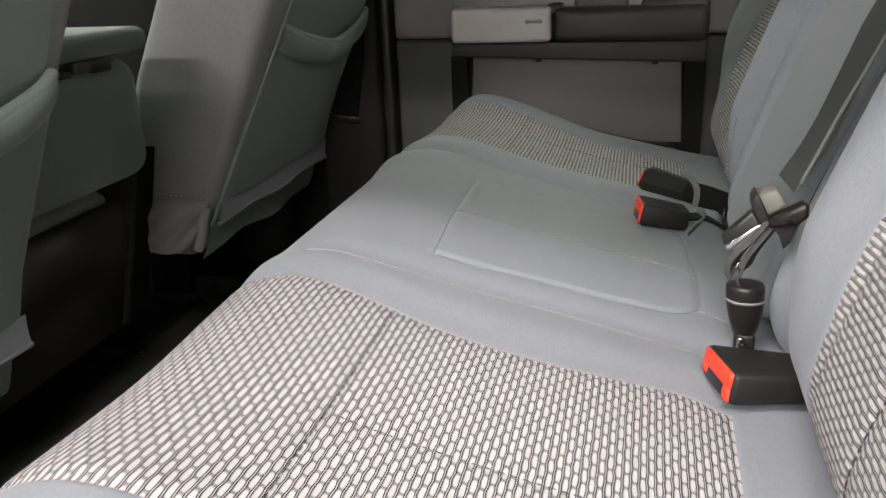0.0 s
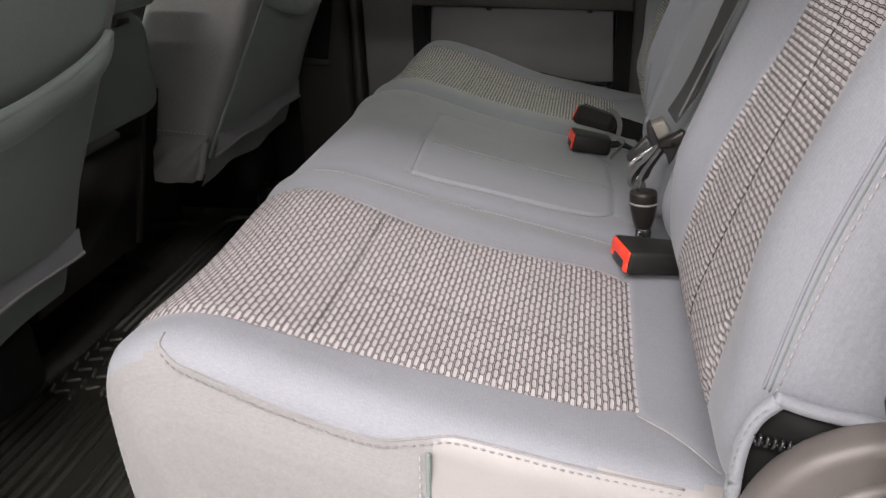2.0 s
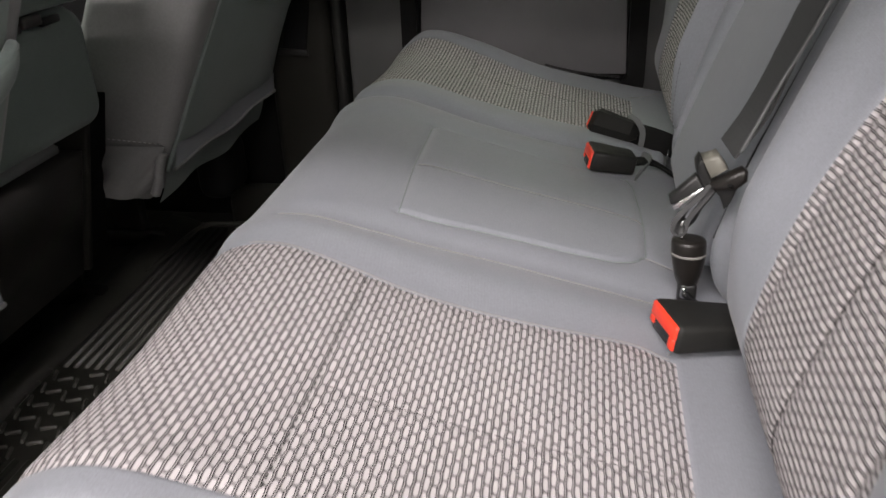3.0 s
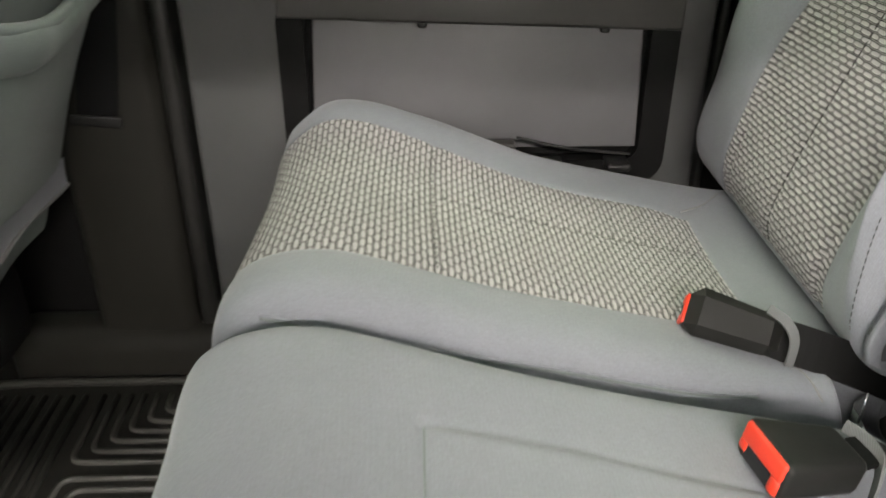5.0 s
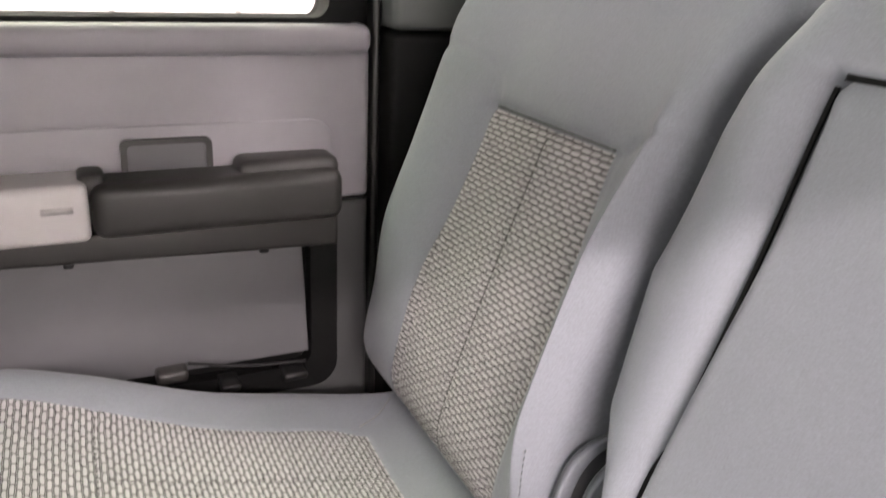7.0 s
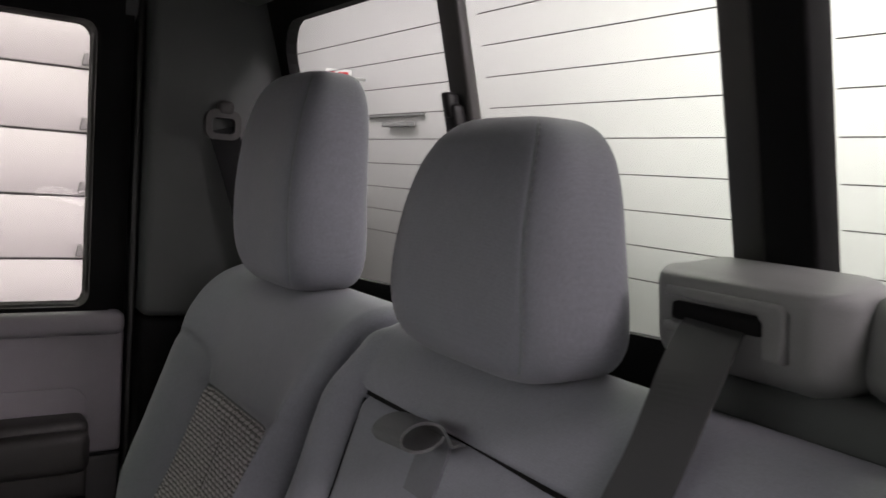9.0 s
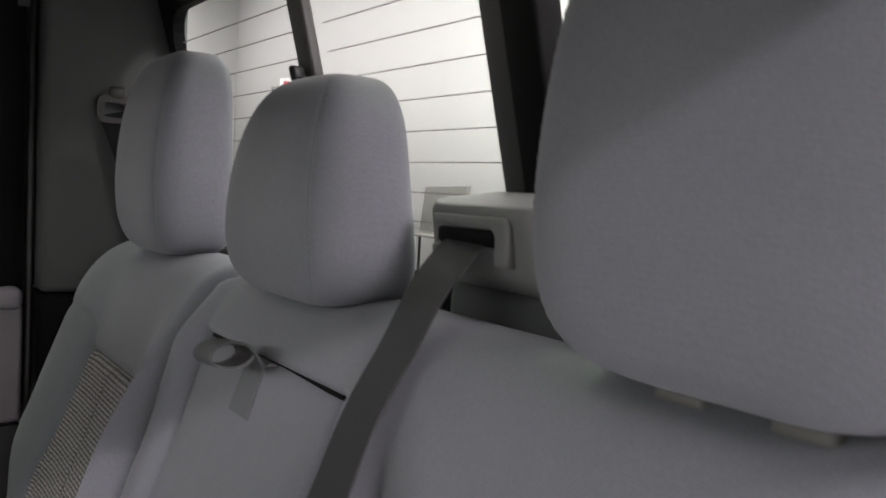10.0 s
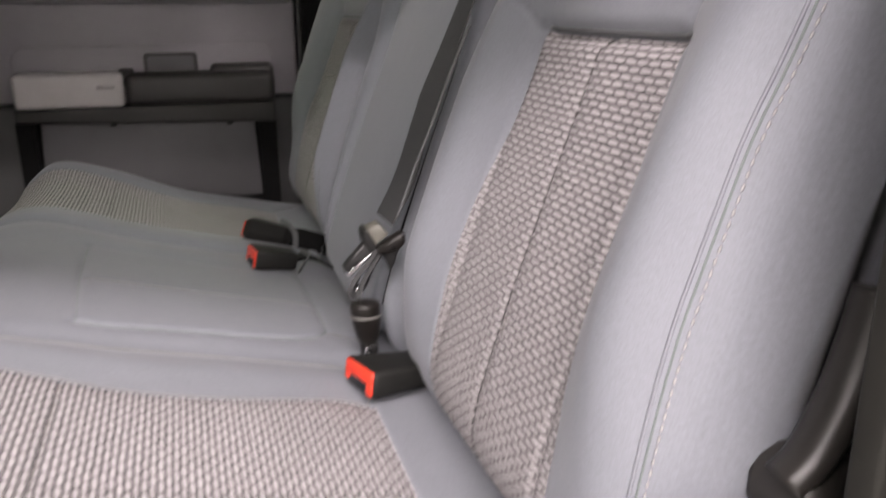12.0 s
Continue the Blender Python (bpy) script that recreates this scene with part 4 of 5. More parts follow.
# black strips standing in for the shade in the gap round the rest
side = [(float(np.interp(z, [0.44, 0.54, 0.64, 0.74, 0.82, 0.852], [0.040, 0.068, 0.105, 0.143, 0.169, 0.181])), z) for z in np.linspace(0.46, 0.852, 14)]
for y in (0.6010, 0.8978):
    part("gap_shade", strap([(x + 0.004, y + (0.006 if y > 0.8 and z < 0.6 else 0.0), z) for x, z in side], [(0, 1, 0)] * 14, 0.0034, 0.002, 40), TRIM_BLACK, rest, "black strip painted for the shade in the gap")
part("gap_shade", strap([(0.184, y, 0.8595) for y in (0.606, 0.70, 0.80, 0.892)], [(0.25, 0, 1)] * 4, 0.0050, 0.002, 20), TRIM_BLACK, rest, "black strip painted for the shade in the gap")
eye = [(0.138 + 0.019 * math.cos(a), 0.742, 0.871 + 0.011 * math.sin(a)) for a in np.linspace(0.4, 2 * math.pi + 0.1, 22)]
part("pull_loop", strap([(0.178, 0.748, 0.858), (0.166, 0.746, 0.862)] + eye, [(0.05, 1, -0.12)] * 24, 0.046, 0.0024, 70), WEB_GREY, rest, "grey webbing pull loop")

tail_z = [0.862, 0.85, 0.835, 0.812]
part("pull_tab", strap([(float(np.interp(z, [0.74, 0.82, 0.852], [0.140, 0.166, 0.178])) - 0.0065, 0.752, z) for z in tail_z], [(0, 1, 0)] * 4, 0.040, 0.003, 24), CLOTH_TAB, rest, "flat cloth tab under the loop")

# sewn edge of the near wing
way = np.linspace(sz(0.515), wback.s_of(0, 0.262, 0.35, 0.7), 22)
off = np.interp(way, [sz(0.515), sz(0.62), sz(0.72), sz(0.79), sz(0.87), way[-1]], [0.012, 0.0160, 0.0180, 0.0155, 0.0125, 0.011])
edge = [wback.on(a, EDGE + b, 0.0006) for a, b in zip(way, off)]
inner = [wback.on(a, EDGE + b - 0.0052, 0.0008) for a, b in zip(way, off)]
part("stitching", stitches([tuple(p) for p in inner], [(-0.6, -0.8, 0)] * len(way), 0.0070, 0.0050, 0.0009), STITCH, back60, "pale sewing stitches")
part("piping", tube([tuple(p) for p in edge], 0.0012, 6, 140), CLOTH, back60)
part("seam", tube([tuple(wback.on(a, EDGE + b - 0.0024, 0.0002)) for a, b in zip(way, off)], 0.0008, 5, 120), CLOTH_DARK, back60)


# ---- head restraints ----
def headrest(y, z0, z1, words, top, half=0.130, SEWN=13 * math.pi / 60, behind=0.16, thread=0.0006):
    t = thing("headrest", (0.21, y, z0 - 0.02), words, "headrest", "rear headrests")
    h = z1 - z0
    deep = 0.059

    def place(V, F, out=0.0):
        """V: the way from the foot (0) to the crown (1); F: the angle round, 0 towards the rear."""
        V, F = np.asarray(V, float), np.asarray(F, float)
        k = (1 - np.abs(2 * V - 1) ** 4.6) ** (1 / 4.6)
        a = deep * (1 - np.where(np.cos(F) > 0, behind, 0.16) * V ** 2.5)
        b = half * (1 - top * V ** 1.6)
        c, q = np.cos(F), np.sin(F)
        cx = np.sign(c) * np.abs(c) ** (2 / 4.6)
        cy = np.sign(q) * np.abs(q) ** (2 / 4.6)
        # a shallow crease where the side panels are sewn on
        m = np.abs(np.abs(F - np.pi) - SEWN)
        dip = 1 - 0.022 * np.exp(-m / 0.035)
        mid = 0.232 - 0.010 * np.sin(np.pi * np.clip(V, 0, 1)) + 0.012 * V ** 2
        x = mid + (a * k * dip + out) * cx
        yy = y + (b * k ** 1.1 * dip + out) * cy
        return np.stack([x, yy, z0 + h * V + 0 * F], -1)
    vv = 0.5 - 0.5 * np.cos(np.linspace(0.0, np.pi, 46))
    ff = np.linspace(0, 2 * np.pi, 121)
    VV, FF = np.meshgrid(vv, ff, indexing="ij")
    me = grid_mesh("pad", place(VV, FF))
    part("pad", me, CLOTH, t)
    v = np.linspace(0.05, 0.985, 30)
    for sgn in (-1, 1):
        f = np.pi + sgn * SEWN
        part("seam", tube(place(v, f + 0 * v, -0.0004), 0.0010, 5), CLOTH_DARK, t)
        pts = [tuple(p) for p in place(v, f + sgn * 0.05 + 0 * v, -0.5 * thread)]
        part("stitching", stitches(pts, [(-0.8, 0.6 * sgn, 0.1)] * len(pts), 0.0080, 0.0058, thread), CLOTH_PALE, t, "pale sewing stitches")
        g = np.pi + sgn * 2.30
        part("seam", tube(place(v, g + 0 * v, -0.0009), 0.0010, 5), CLOTH_DARK, t)
        pts = [tuple(p) for p in place(v, g - sgn * 0.06 + 0 * v, -0.0009)]
        part("stitching", stitches(pts, [(0.3, 0.95 * sgn, 0.1)] * len(pts), 0.0080, 0.0052, 0.0005), CLOTH_PALE, t, "pale sewing stitches")
    for dy in (-0.034, 0.034):
        part("post", tube([(0.238, y + dy, z0 - 0.05), (0.238, y + dy, z0 + 0.02)], 0.006, 10), CHROME, t, "steel headrest post")
        part("collar", rbox((0.222, y + dy - 0.016, z0 - 0.013), (0.252, y + dy + 0.016, z0 - 0.002), 0.004), STEEL, t, "grey plastic collar")
    return t


headrest(0.294, 0.930, 1.195, "grey cloth headrest beside the open door", 0.10, 0.117, 18 * math.pi / 60, thread=0.0011)
headrest(YC + 0.014, 0.916, 1.124, "lower grey cloth headrest of the middle place", 0.29, 0.118, behind=0.55)
headrest(mirror(0.295), 0.920, 1.190, "grey cloth headrest beside the closed door", 0.10, 0.114, behind=0.45)


# ---- belts and buckles ----
def buckle(place, turn, words, wide=1.3, press=0.0185, facet=False, far=1.12):
    """A seat belt buckle that points along its own x, on a stalk."""
    m = Matrix.Translation(place) @ turn @ Matrix.Diagonal((far, wide, 1.10, 1))
    t = thing("seat_belt_buckle", place, words, "buckle", "belt buckles")
    body = rbox((0.0, -0.021, -0.013), (0.068, 0.021, 0.013), 0.009 if facet else 0.005, 1 if facet else 2)
    smooth(body, not facet)
    for v in body.verts:
        k = 1 - 0.22 * max(0, v.co.x - 0.02) / 0.048
        v.co.y *= k
        v.co.z *= 1 - 0.12 * max(0, v.co.x - 0.02) / 0.048
    bmesh.ops.transform(body, matrix=m, verts=body.verts)
    part("housing", body, BUCKLE, t, "black plastic buckle housing")
    w, deep = press, 0.0012 if facet else 0.006
    btn = join(rbox((-0.0014, -w, -0.0015), (deep, w, w - 0.0072), 0.002), rbox((-0.0014, -w, -0.0112), (deep, -w + 0.0078, 0.000), 0.002),
               rbox((-0.0014, w - 0.0078, -0.0075), (deep, w, 0.000), 0.002))
    bmesh.ops.transform(btn, matrix=m, verts=btn.verts)
    part("button", btn, RED, t, "red release button")
    slot = rbox((-0.0006, -0.012, -0.0108), (0.004, 0.013, 0.000), 0.001)
    bmesh.ops.transform(slot, matrix=m, verts=slot.verts)
    part("slot", slot, BLACK_GLOSS, t)
    return t, m


def aim(direction, up):
    """A turn whose x runs along direction and whose z is near up."""
    x = Vector(direction).normalized()
    y = Vector(up).cross(x).normalized()
    z = x.cross(y)
    return Matrix((x, y, z)).transposed().to_4x4()


b1, m1 = buckle((-0.010, 0.463, 0.439), aim((0.95, 0.30, -0.14), (0.12, 0.05, 0.99)), "black buckle with red button lying beside the seat back", 1.38)
part("stalk", strap([tuple(m1 @ Vector(p)) for p in ((0.06, 0, 0), (0.10, 0, -0.006), (0.14, 0.0, -0.03))], [tuple(m1.to_3x3() @ Vector((0, 1, 0)))] * 3, 0.030, 0.004, 12), BLACK, b1)
b2, m2 = buckle((-0.076, 0.864, 0.4515), aim((0.966, 0.162, -0.202), (0.198, 0.044, 0.979)), "black buckle with red button lying on the middle cushion", 1.17, far=0.92)
part("stalk", strap([tuple(m2 @ Vector(p)) for p in ((0.06, 0, 0), (0.10, 0.004, 0.002), (0.16, 0.006, -0.02))], [tuple(m2.to_3x3() @ Vector((0, 1, 0)))] * 3, 0.026, 0.003, 14), TRIM_BLACK, b2, "black webbing stalk")
part("elastic_loop", strap([(-0.002, 0.904, 0.440), (0.004, 0.888, 0.442), (0.005, 0.871, 0.440), (-0.004, 0.855, 0.436), (-0.014, 0.842, 0.428)], [(0.5, 0.3, 0.9)] * 5, 0.009, 0.0018, 30), WEB_GREY, b2, "grey elastic loop")
b3, m3 = buckle((-0.072, 1.036, 0.447), aim((0.93, -0.30, -0.20), (-0.1, -0.75, 0.66)), "black buckle on the edge of the narrow cushion", 1.0, 0.0122, True)
part("stalk", strap([tuple(m3 @ Vector(p)) for p in ((0.06, 0, 0), (0.10, 0.0, 0.0), (0.17, 0.0, -0.02))], [tuple(m3.to_3x3() @ Vector((0, 1, 0)))] * 3, 0.034, 0.003, 14), TRIM_BLACK, b3, "black webbing stalk")
part("elastic_loop", strap([(-0.016, 1.012, 0.462), (-0.004, 1.004, 0.455), (0.004, 1.000, 0.440), (0.002, 0.996, 0.418), (-0.006, 0.988, 0.396)], [(0.9, 0.3, 0.1)] * 5, 0.0085, 0.0016, 30), WEB_GREY, b3, "grey elastic loop")

# retractor of the middle belt, on the shelf behind the seat
retr = thing("belt_retractor", (0.31, 0.535, 0.93), "grey plastic belt retractor housing behind the seat back", "belt retractor")
hs = rbox((0.262, 0.482, 0.946), (0.345, 0.627, 1.026), 0.020, 5)
for v in hs.verts:
    if v.co.x < 0.30:
        v.co.z = min(v.co.z, 1.026 - 0.34 * (0.30 - v.co.x))
        v.co.x += 0.35 * max(0.0, 0.985 - v.co.z)
        v.co.x += 0.55 * max(0.0, 0.502 - v.co.y)
part("housing", hs, RETRACTOR, retr)
part("slot", rbox((0.2585, 0.528, 0.983), (0.272, 0.600, 0.996), 0.003), TRIM_BLACK, retr)
bezel = [(0.512, 0.969), (0.512, 1.001), (0.517, 1.006), (0.606, 1.006), (0.608, 0.999), (0.533, 0.997), (0.528, 0.992), (0.526, 0.969)]
part("bezel", prism(bezel, 0.012, "yz", 0.2580, 0.003, 3), RETRACTOR, retr)
part("lip", rbox((0.2575, 0.574, 0.973), (0.269, 0.606, 0.9815), 0.003, 3), RETRACTOR, retr)
part("wing", rbox((0.296, 0.285, 0.948), (0.352, 0.492, 1.022), 0.026, 5), RETRACTOR, retr)
# lower end of the grey housing, with its shade put into the colour
part("bracket", rbox((0.279, 0.285, 0.86), (0.350, 0.612, 0.952), 0.014, 3), PILLAR_GREY, retr, "lower part of the housing coloured darker for its shade")

belt = thing("middle_belt", (0.02, 0.57, 0.45), "dark grey seat belt webbing hanging over the seat back", "seat belt")
run = [(0.272, 0.566, 0.990), (0.250, 0.560, 0.979), (0.214, 0.546, 0.950), (0.187, 0.541, 0.910), (0.160, 0.541, 0.866), (0.137, 0.542, 0.809), (0.114, 0.546, 0.750), (0.0905, 0.552, 0.69), (0.0665, 0.556, 0.615), (0.0435, 0.556, 0.572)]
part("webbing", strap(run, [(0, 1, 0.05), (0, 1, 0.05), (0.1, 1, 0.12), (0.1, 1, 0.08), (0.0, 1, 0), (-0.05, 1, 0), (-0.13, 1, 0), (-0.11, 1, 0), (-0.20, 1, 0), (-0.15, 1, 0)], 0.046, 0.0016, 110), WEB, belt)
part("folded_edge", tube([(0.047, 0.517, 0.583), (0.059, 0.517, 0.613), (0.069, 0.518, 0.638), (0.088, 0.518, 0.682), (0.103, 0.518, 0.720), (0.125, 0.518, 0.770)], 0.0016, 6, 60), WEB_GREY, belt, "paler folded edge of the webbing")
tongue = thing("belt_latch_plate", (0.02, 0.555, 0.55), "black and chrome belt latch plate hanging on the webbing", "latch plate")


def obox(centre, along, up, size, r=0.003, seg=2):
    """A rounded box with its x along a direction."""
    bm = rbox([-v / 2 for v in size], [v / 2 for v in size], r, seg)
    bmesh.ops.transform(bm, matrix=Matrix.Translation(centre) @ aim(along, up), verts=bm.verts)
    return bm


def slab(points, depth, y, r=0.002):
    """A flat piece standing along the webbing, outline in x and z."""
    bm = prism(points, depth, "xz", y, r)
    for v in bm.verts:
        v.co.y -= 0.35 * (v.co.x - 0.02)
    return bm


part("stop", slab([(0.0185, 0.566), (0.0325, 0.573), (0.042, 0.561), (0.028, 0.5485)], 0.022, 0.539, 0.003), BEIGE, tongue, "beige plastic webbing stop")
part("flange", slab([(0.0155, 0.561), (0.0185, 0.568), (0.0205, 0.566), (0.030, 0.5475), (0.022, 0.542), (0.017, 0.552)], 0.026, 0.536, 0.002), BLACK, tongue)
part("bar", slab([(0.027, 0.5475), (0.052, 0.5655), (0.0565, 0.563), (0.057, 0.554), (0.050, 0.5455), (0.031, 0.5405)], 0.015, 0.532, 0.004), BROWN_GLOSS, tongue, "glossy dark crossbar")
eyelet = [(0.0435 + 0.0026 * math.cos(a), 0.5488 + 0.0020 * math.sin(a)) for a in np.linspace(0, 2 * math.pi, 12, endpoint=False)]
part("eyelet", slab(eyelet, 0.002, 0.5312, 0.0), TRIM_BLACK, tongue)
part("bracket", slab([(0.030, 0.542), (0.054, 0.553), (0.047, 0.528), (0.0425, 0.521), (0.038, 0.533)], 0.008, 0.541, 0.002), BLACK, tongue)
part("grip", slab([(0.021, 0.545), (0.016, 0.553), (-0.005, 0.527), (-0.0035, 0.520), (0.004, 0.521), (0.025, 0.542)], 0.012, 0.536, 0.003), BLACK, tongue)
part("tongue", slab([(0.0235, 0.5415), (0.0215, 0.543), (-0.0025, 0.5205), (-0.0015, 0.517), (0.002, 0.5175)], 0.004, 0.5335, 0.0010), CHROME, tongue, "chrome metal tongue")
part("loop", strap([(0.034, 0.545, 0.546), (0.024, 0.546, 0.531), (0.012, 0.548, 0.516), (0.0055, 0.549, 0.504), (0.007, 0.551, 0.495), (0.015, 0.552, 0.497), (0.021, 0.551, 0.512), (0.036, 0.548, 0.538)], [(0.45, 0.9, 0.0)] * 8, 0.024, 0.0050, 50), WEB, tongue, "folded webbing")
lower = thing("anchor_connector", (0.024, 0.553, 0.42), "small black belt connector standing in the seat crease", "belt connector")
def turned(rings, sides=20):
    """A round body: rings of (x, z, radius) from the foot up."""
    bm = bmesh.new()
    loops = [[bm.verts.new((x + q * math.cos(2 * math.pi * k / sides), 0.553 + 0.85 * q * math.sin(2 * math.pi * k / sides), z)) for k in range(sides)] for x, z, q in rings]
    for a, b in zip(loops, loops[1:]):
        for k in range(sides):
            bm.faces.new((a[k], a[(k + 1) % sides], b[(k + 1) % sides], b[k]))
    bm.faces.new(loops[0][::-1]), bm.faces.new(loops[-1])
    bmesh.ops.recalc_face_normals(bm, faces=bm.faces[:])
    return smooth(bm)


part("housing", turned([(0.0205, 0.433, 0.0070), (0.0205, 0.435, 0.0100), (0.0200, 0.446, 0.0132), (0.0195, 0.458, 0.0156), (0.0188, 0.468, 0.0166), (0.0182, 0.478, 0.0166), (0.0180, 0.4815, 0.0156), (0.0180, 0.4825, 0.0110)], 24), BROWN_GLOSS, lower)
part("band", turned([(0.0188, 0.4660, 0.0164), (0.0188, 0.4662, 0.0170), (0.0187, 0.4685, 0.0170), (0.0187, 0.4688, 0.0164)], 24), STEEL, lower, "pale metal band")
part("hook", tube([(0.014, 0.551, 0.503), (0.0095, 0.549, 0.501), (0.0095, 0.549, 0.492), (0.012, 0.551, 0.482)], 0.0022, 8, 16), CHROME, lower)
part("pin", obox((0.0165, 0.542, 0.429), (0.1, 0, 1), (1, 0, 0), (0.012, 0.005, 0.006), 0.002), CHROME, lower)
part("foot", obox((0.021, 0.552, 0.424), (0, 0, 1), (1, 0, 0), (0.024, 0.016, 0.018), 0.004), BLACK, lower)
part("lever", obox((0.024, 0.542, 0.422), (0.6, 0.1, -0.6), (1, 0, 1), (0.024, 0.010, 0.006), 0.002), BLACK_GLOSS, lower)

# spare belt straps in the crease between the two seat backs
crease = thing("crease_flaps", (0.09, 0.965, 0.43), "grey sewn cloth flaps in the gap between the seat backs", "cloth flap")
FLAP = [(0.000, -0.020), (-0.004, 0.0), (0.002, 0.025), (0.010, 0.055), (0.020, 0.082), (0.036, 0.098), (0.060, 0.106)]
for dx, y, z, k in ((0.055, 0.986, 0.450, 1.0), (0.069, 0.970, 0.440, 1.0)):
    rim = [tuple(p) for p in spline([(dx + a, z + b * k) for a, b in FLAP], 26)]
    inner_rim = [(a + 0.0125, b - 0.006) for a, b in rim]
    # flap bodies coloured dark for the shade between their lit rims
    flap = part("flap", prism(rim + [(dx + 0.085, z + 0.10), (dx + 0.075, z - 0.02)], 0.005, "xz", y - 0.0015, 0.001, 2), SHADE_THREAD_CLOTH, crease, "cloth flap coloured dark for the shade behind its rim")
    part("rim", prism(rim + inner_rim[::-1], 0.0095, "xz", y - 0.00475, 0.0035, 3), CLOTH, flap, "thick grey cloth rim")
for x, y, a, b in ((0.036, 0.945, 0.405, 0.432), (0.066, 0.938, 0.395, 0.415)):
    part("wire", tube([(x, y, a), (x + 0.001, y + 0.001, b)], 0.0009, 8), CHROME, crease, "bright metal wire")

# shoulder guide on the far pillar
guide = thing("belt_guide", (0.205, 1.46, 1.12), "black belt guide ring on the pillar trim", "belt guide")
part("ring", ring(round_rect(0.185, 1.105, 0.240, 1.150, 0.014), round_rect(0.194, 1.114, 0.231, 1.138, 0.008), 0.012, "xz", 1.448), CHARCOAL, guide)
part("bolt", rbox((0.203, 1.445, 1.143), (0.229, 1.462, 1.165), 0.008, 3), CHARCOAL, guide)
fbelt = thing("outer_belt", (0.24, 1.44, 0.90), "black seat belt webbing hanging along the pillar", "seat belt")
part("webbing", strap([(0.213, 1.455, 1.122), (0.235, 1.440, 1.05), (0.262, 1.43, 0.95), (0.28, 1.43, 0.86)], [(1, 0.1, 0.2)] * 4, 0.047, 0.0016, 30), WEB_BLACK, fbelt)

# hinge cover and lever beside the near seat back
hinge = thing("hinge_cover", (0.12, 0.06, 0.42), "round grey plastic hinge cover beside the seat back", "hinge cover")
disc = [(0.148 + 0.094 * math.cos(t), 0.417 + 0.096 * math.sin(t)) for t in np.linspace(0, 2 * math.pi, 48, endpoint=False)]
part("cover", prism(disc, 0.030, "xz", 0.048, 0.010, 4), HINGE, hinge)
disc2 = [(0.154 + 0.074 * math.cos(t), 0.411 + 0.076 * math.sin(t)) for t in np.linspace(0, 2 * math.pi, 48, endpoint=False)]
part("cap", prism(disc2, 0.012, "xz", 0.041, 0.006, 3), HINGE, hinge)
part("spring", tube([(0.062 + 0.0011 * k, 0.074 + 0.003 * math.sin(1.5 * k), 0.490 + 0.004 * math.cos(1.5 * k) - 0.0002 * k) for k in range(36)], 0.0014, 6, 140), BLACK_GLOSS, hinge, "dark coil spring")
lev = thing("release_lever", (0.16, 0.05, 0.50), "dark plastic seat back release lever", "lever")
part("lever", tube([(0.142, 0.060, 0.538), (0.156, 0.058, 0.553), (0.174, 0.060, 0.583), (0.188, 0.064, 0.615), (0.195, 0.066, 0.642)], 0.015, 12, 30, 0.7), LEVER, lev)
part("knuckle", tube([(0.164, 0.084, 0.520), (0.166, 0.066, 0.524), (0.168, 0.052, 0.526), (0.169, 0.047, 0.527)], 0.027, 14, 14), LEVER, lev)
# flat black panel laid on the side, painted for the shade inside the cavity
cave = [(0.0725, 0.518), (0.064, 0.507), (0.058, 0.488), (0.055, 0.465), (0.056, 0.430), (0.20, 0.430), (0.20, 0.478), (0.16, 0.494), (0.13, 0.503), (0.105, 0.508), (0.085, 0.514)]
part("cavity_shade", prism(cave, 0.004, "xz", EDGE - 0.0095, 0.0), TRIM_BLACK, hinge, "flat black panel for the shade of the cavity in the seat side")
part("flap_edge", tube([(x, EDGE - 0.010, z) for x, z in ((0.0745, 0.517), (0.064, 0.505), (0.058, 0.488), (0.055, 0.462), (0.055, 0.430))], 0.0055, 8, 40), CLOTH, hinge, "rolled grey cloth edge")
part("flap_edge", tube([(x, EDGE - 0.010, z) for x, z in ((0.0725, 0.520), (0.088, 0.514), (0.108, 0.509), (0.135, 0.504), (0.18, 0.490))], 0.0050, 8, 40), CLOTH, hinge, "rolled grey cloth edge")
part("stitching", stitches([(x, EDGE - 0.0155, z) for x, z in ((0.068, 0.515), (0.060, 0.505), (0.054, 0.487), (0.0505, 0.462), (0.049, 0.435))], [(0, -1, 0)] * 5, 0.0070, 0.0045, 0.0006), CLOTH_DARK, hinge, "dark sewing stitches")


# ---- rubber floor mat ----
mat = thing("floor_mat", (-0.7, YC, 0.03), "black ribbed rubber floor mat with raised edge", "floor mat")
part("sheet", rbox((-1.02, 0.06, 0.031), (-0.25, 1.47, 0.042), 0.004), RUBBER, mat)
part("rim", tube([(-0.975, 1.2, 0.044), (-0.955, 1.42, 0.046), (-0.90, 1.455, 0.046), (-0.70, 1.46, 0.046), (-0.30, 1.46, 0.046)], 0.007, 8, 80), RUBBER, mat)
border = prism([(-0.965, 0.036), (-0.965, 0.047), (-1.005, 0.062), (-1.035, 0.066), (-1.045, 0.036)], 1.39, "xz", 0.07, 0.003)
part("border", border, RUBBER, mat, "smooth raised border")


def ridge(pts, size=0.0062):
    return tube([(x, y, 0.043) for x, y in pts], size, 8, 0, 1.25)


def bend(a, c, b, r=0.02):
    """A line from a to b with a rounded corner at c."""
    a, b, c = Vector(a), Vector(b), Vector(c)
    p, q = c + (a - c).normalized() * r, c + (b - c).normalized() * r
    return [tuple(a), tuple(p)] + [tuple((1 - t) ** 2 * p + 2 * t * (1 - t) * c + t * t * q) for t in (0.25, 0.5, 0.75)] + [tuple(q), tuple(b)]


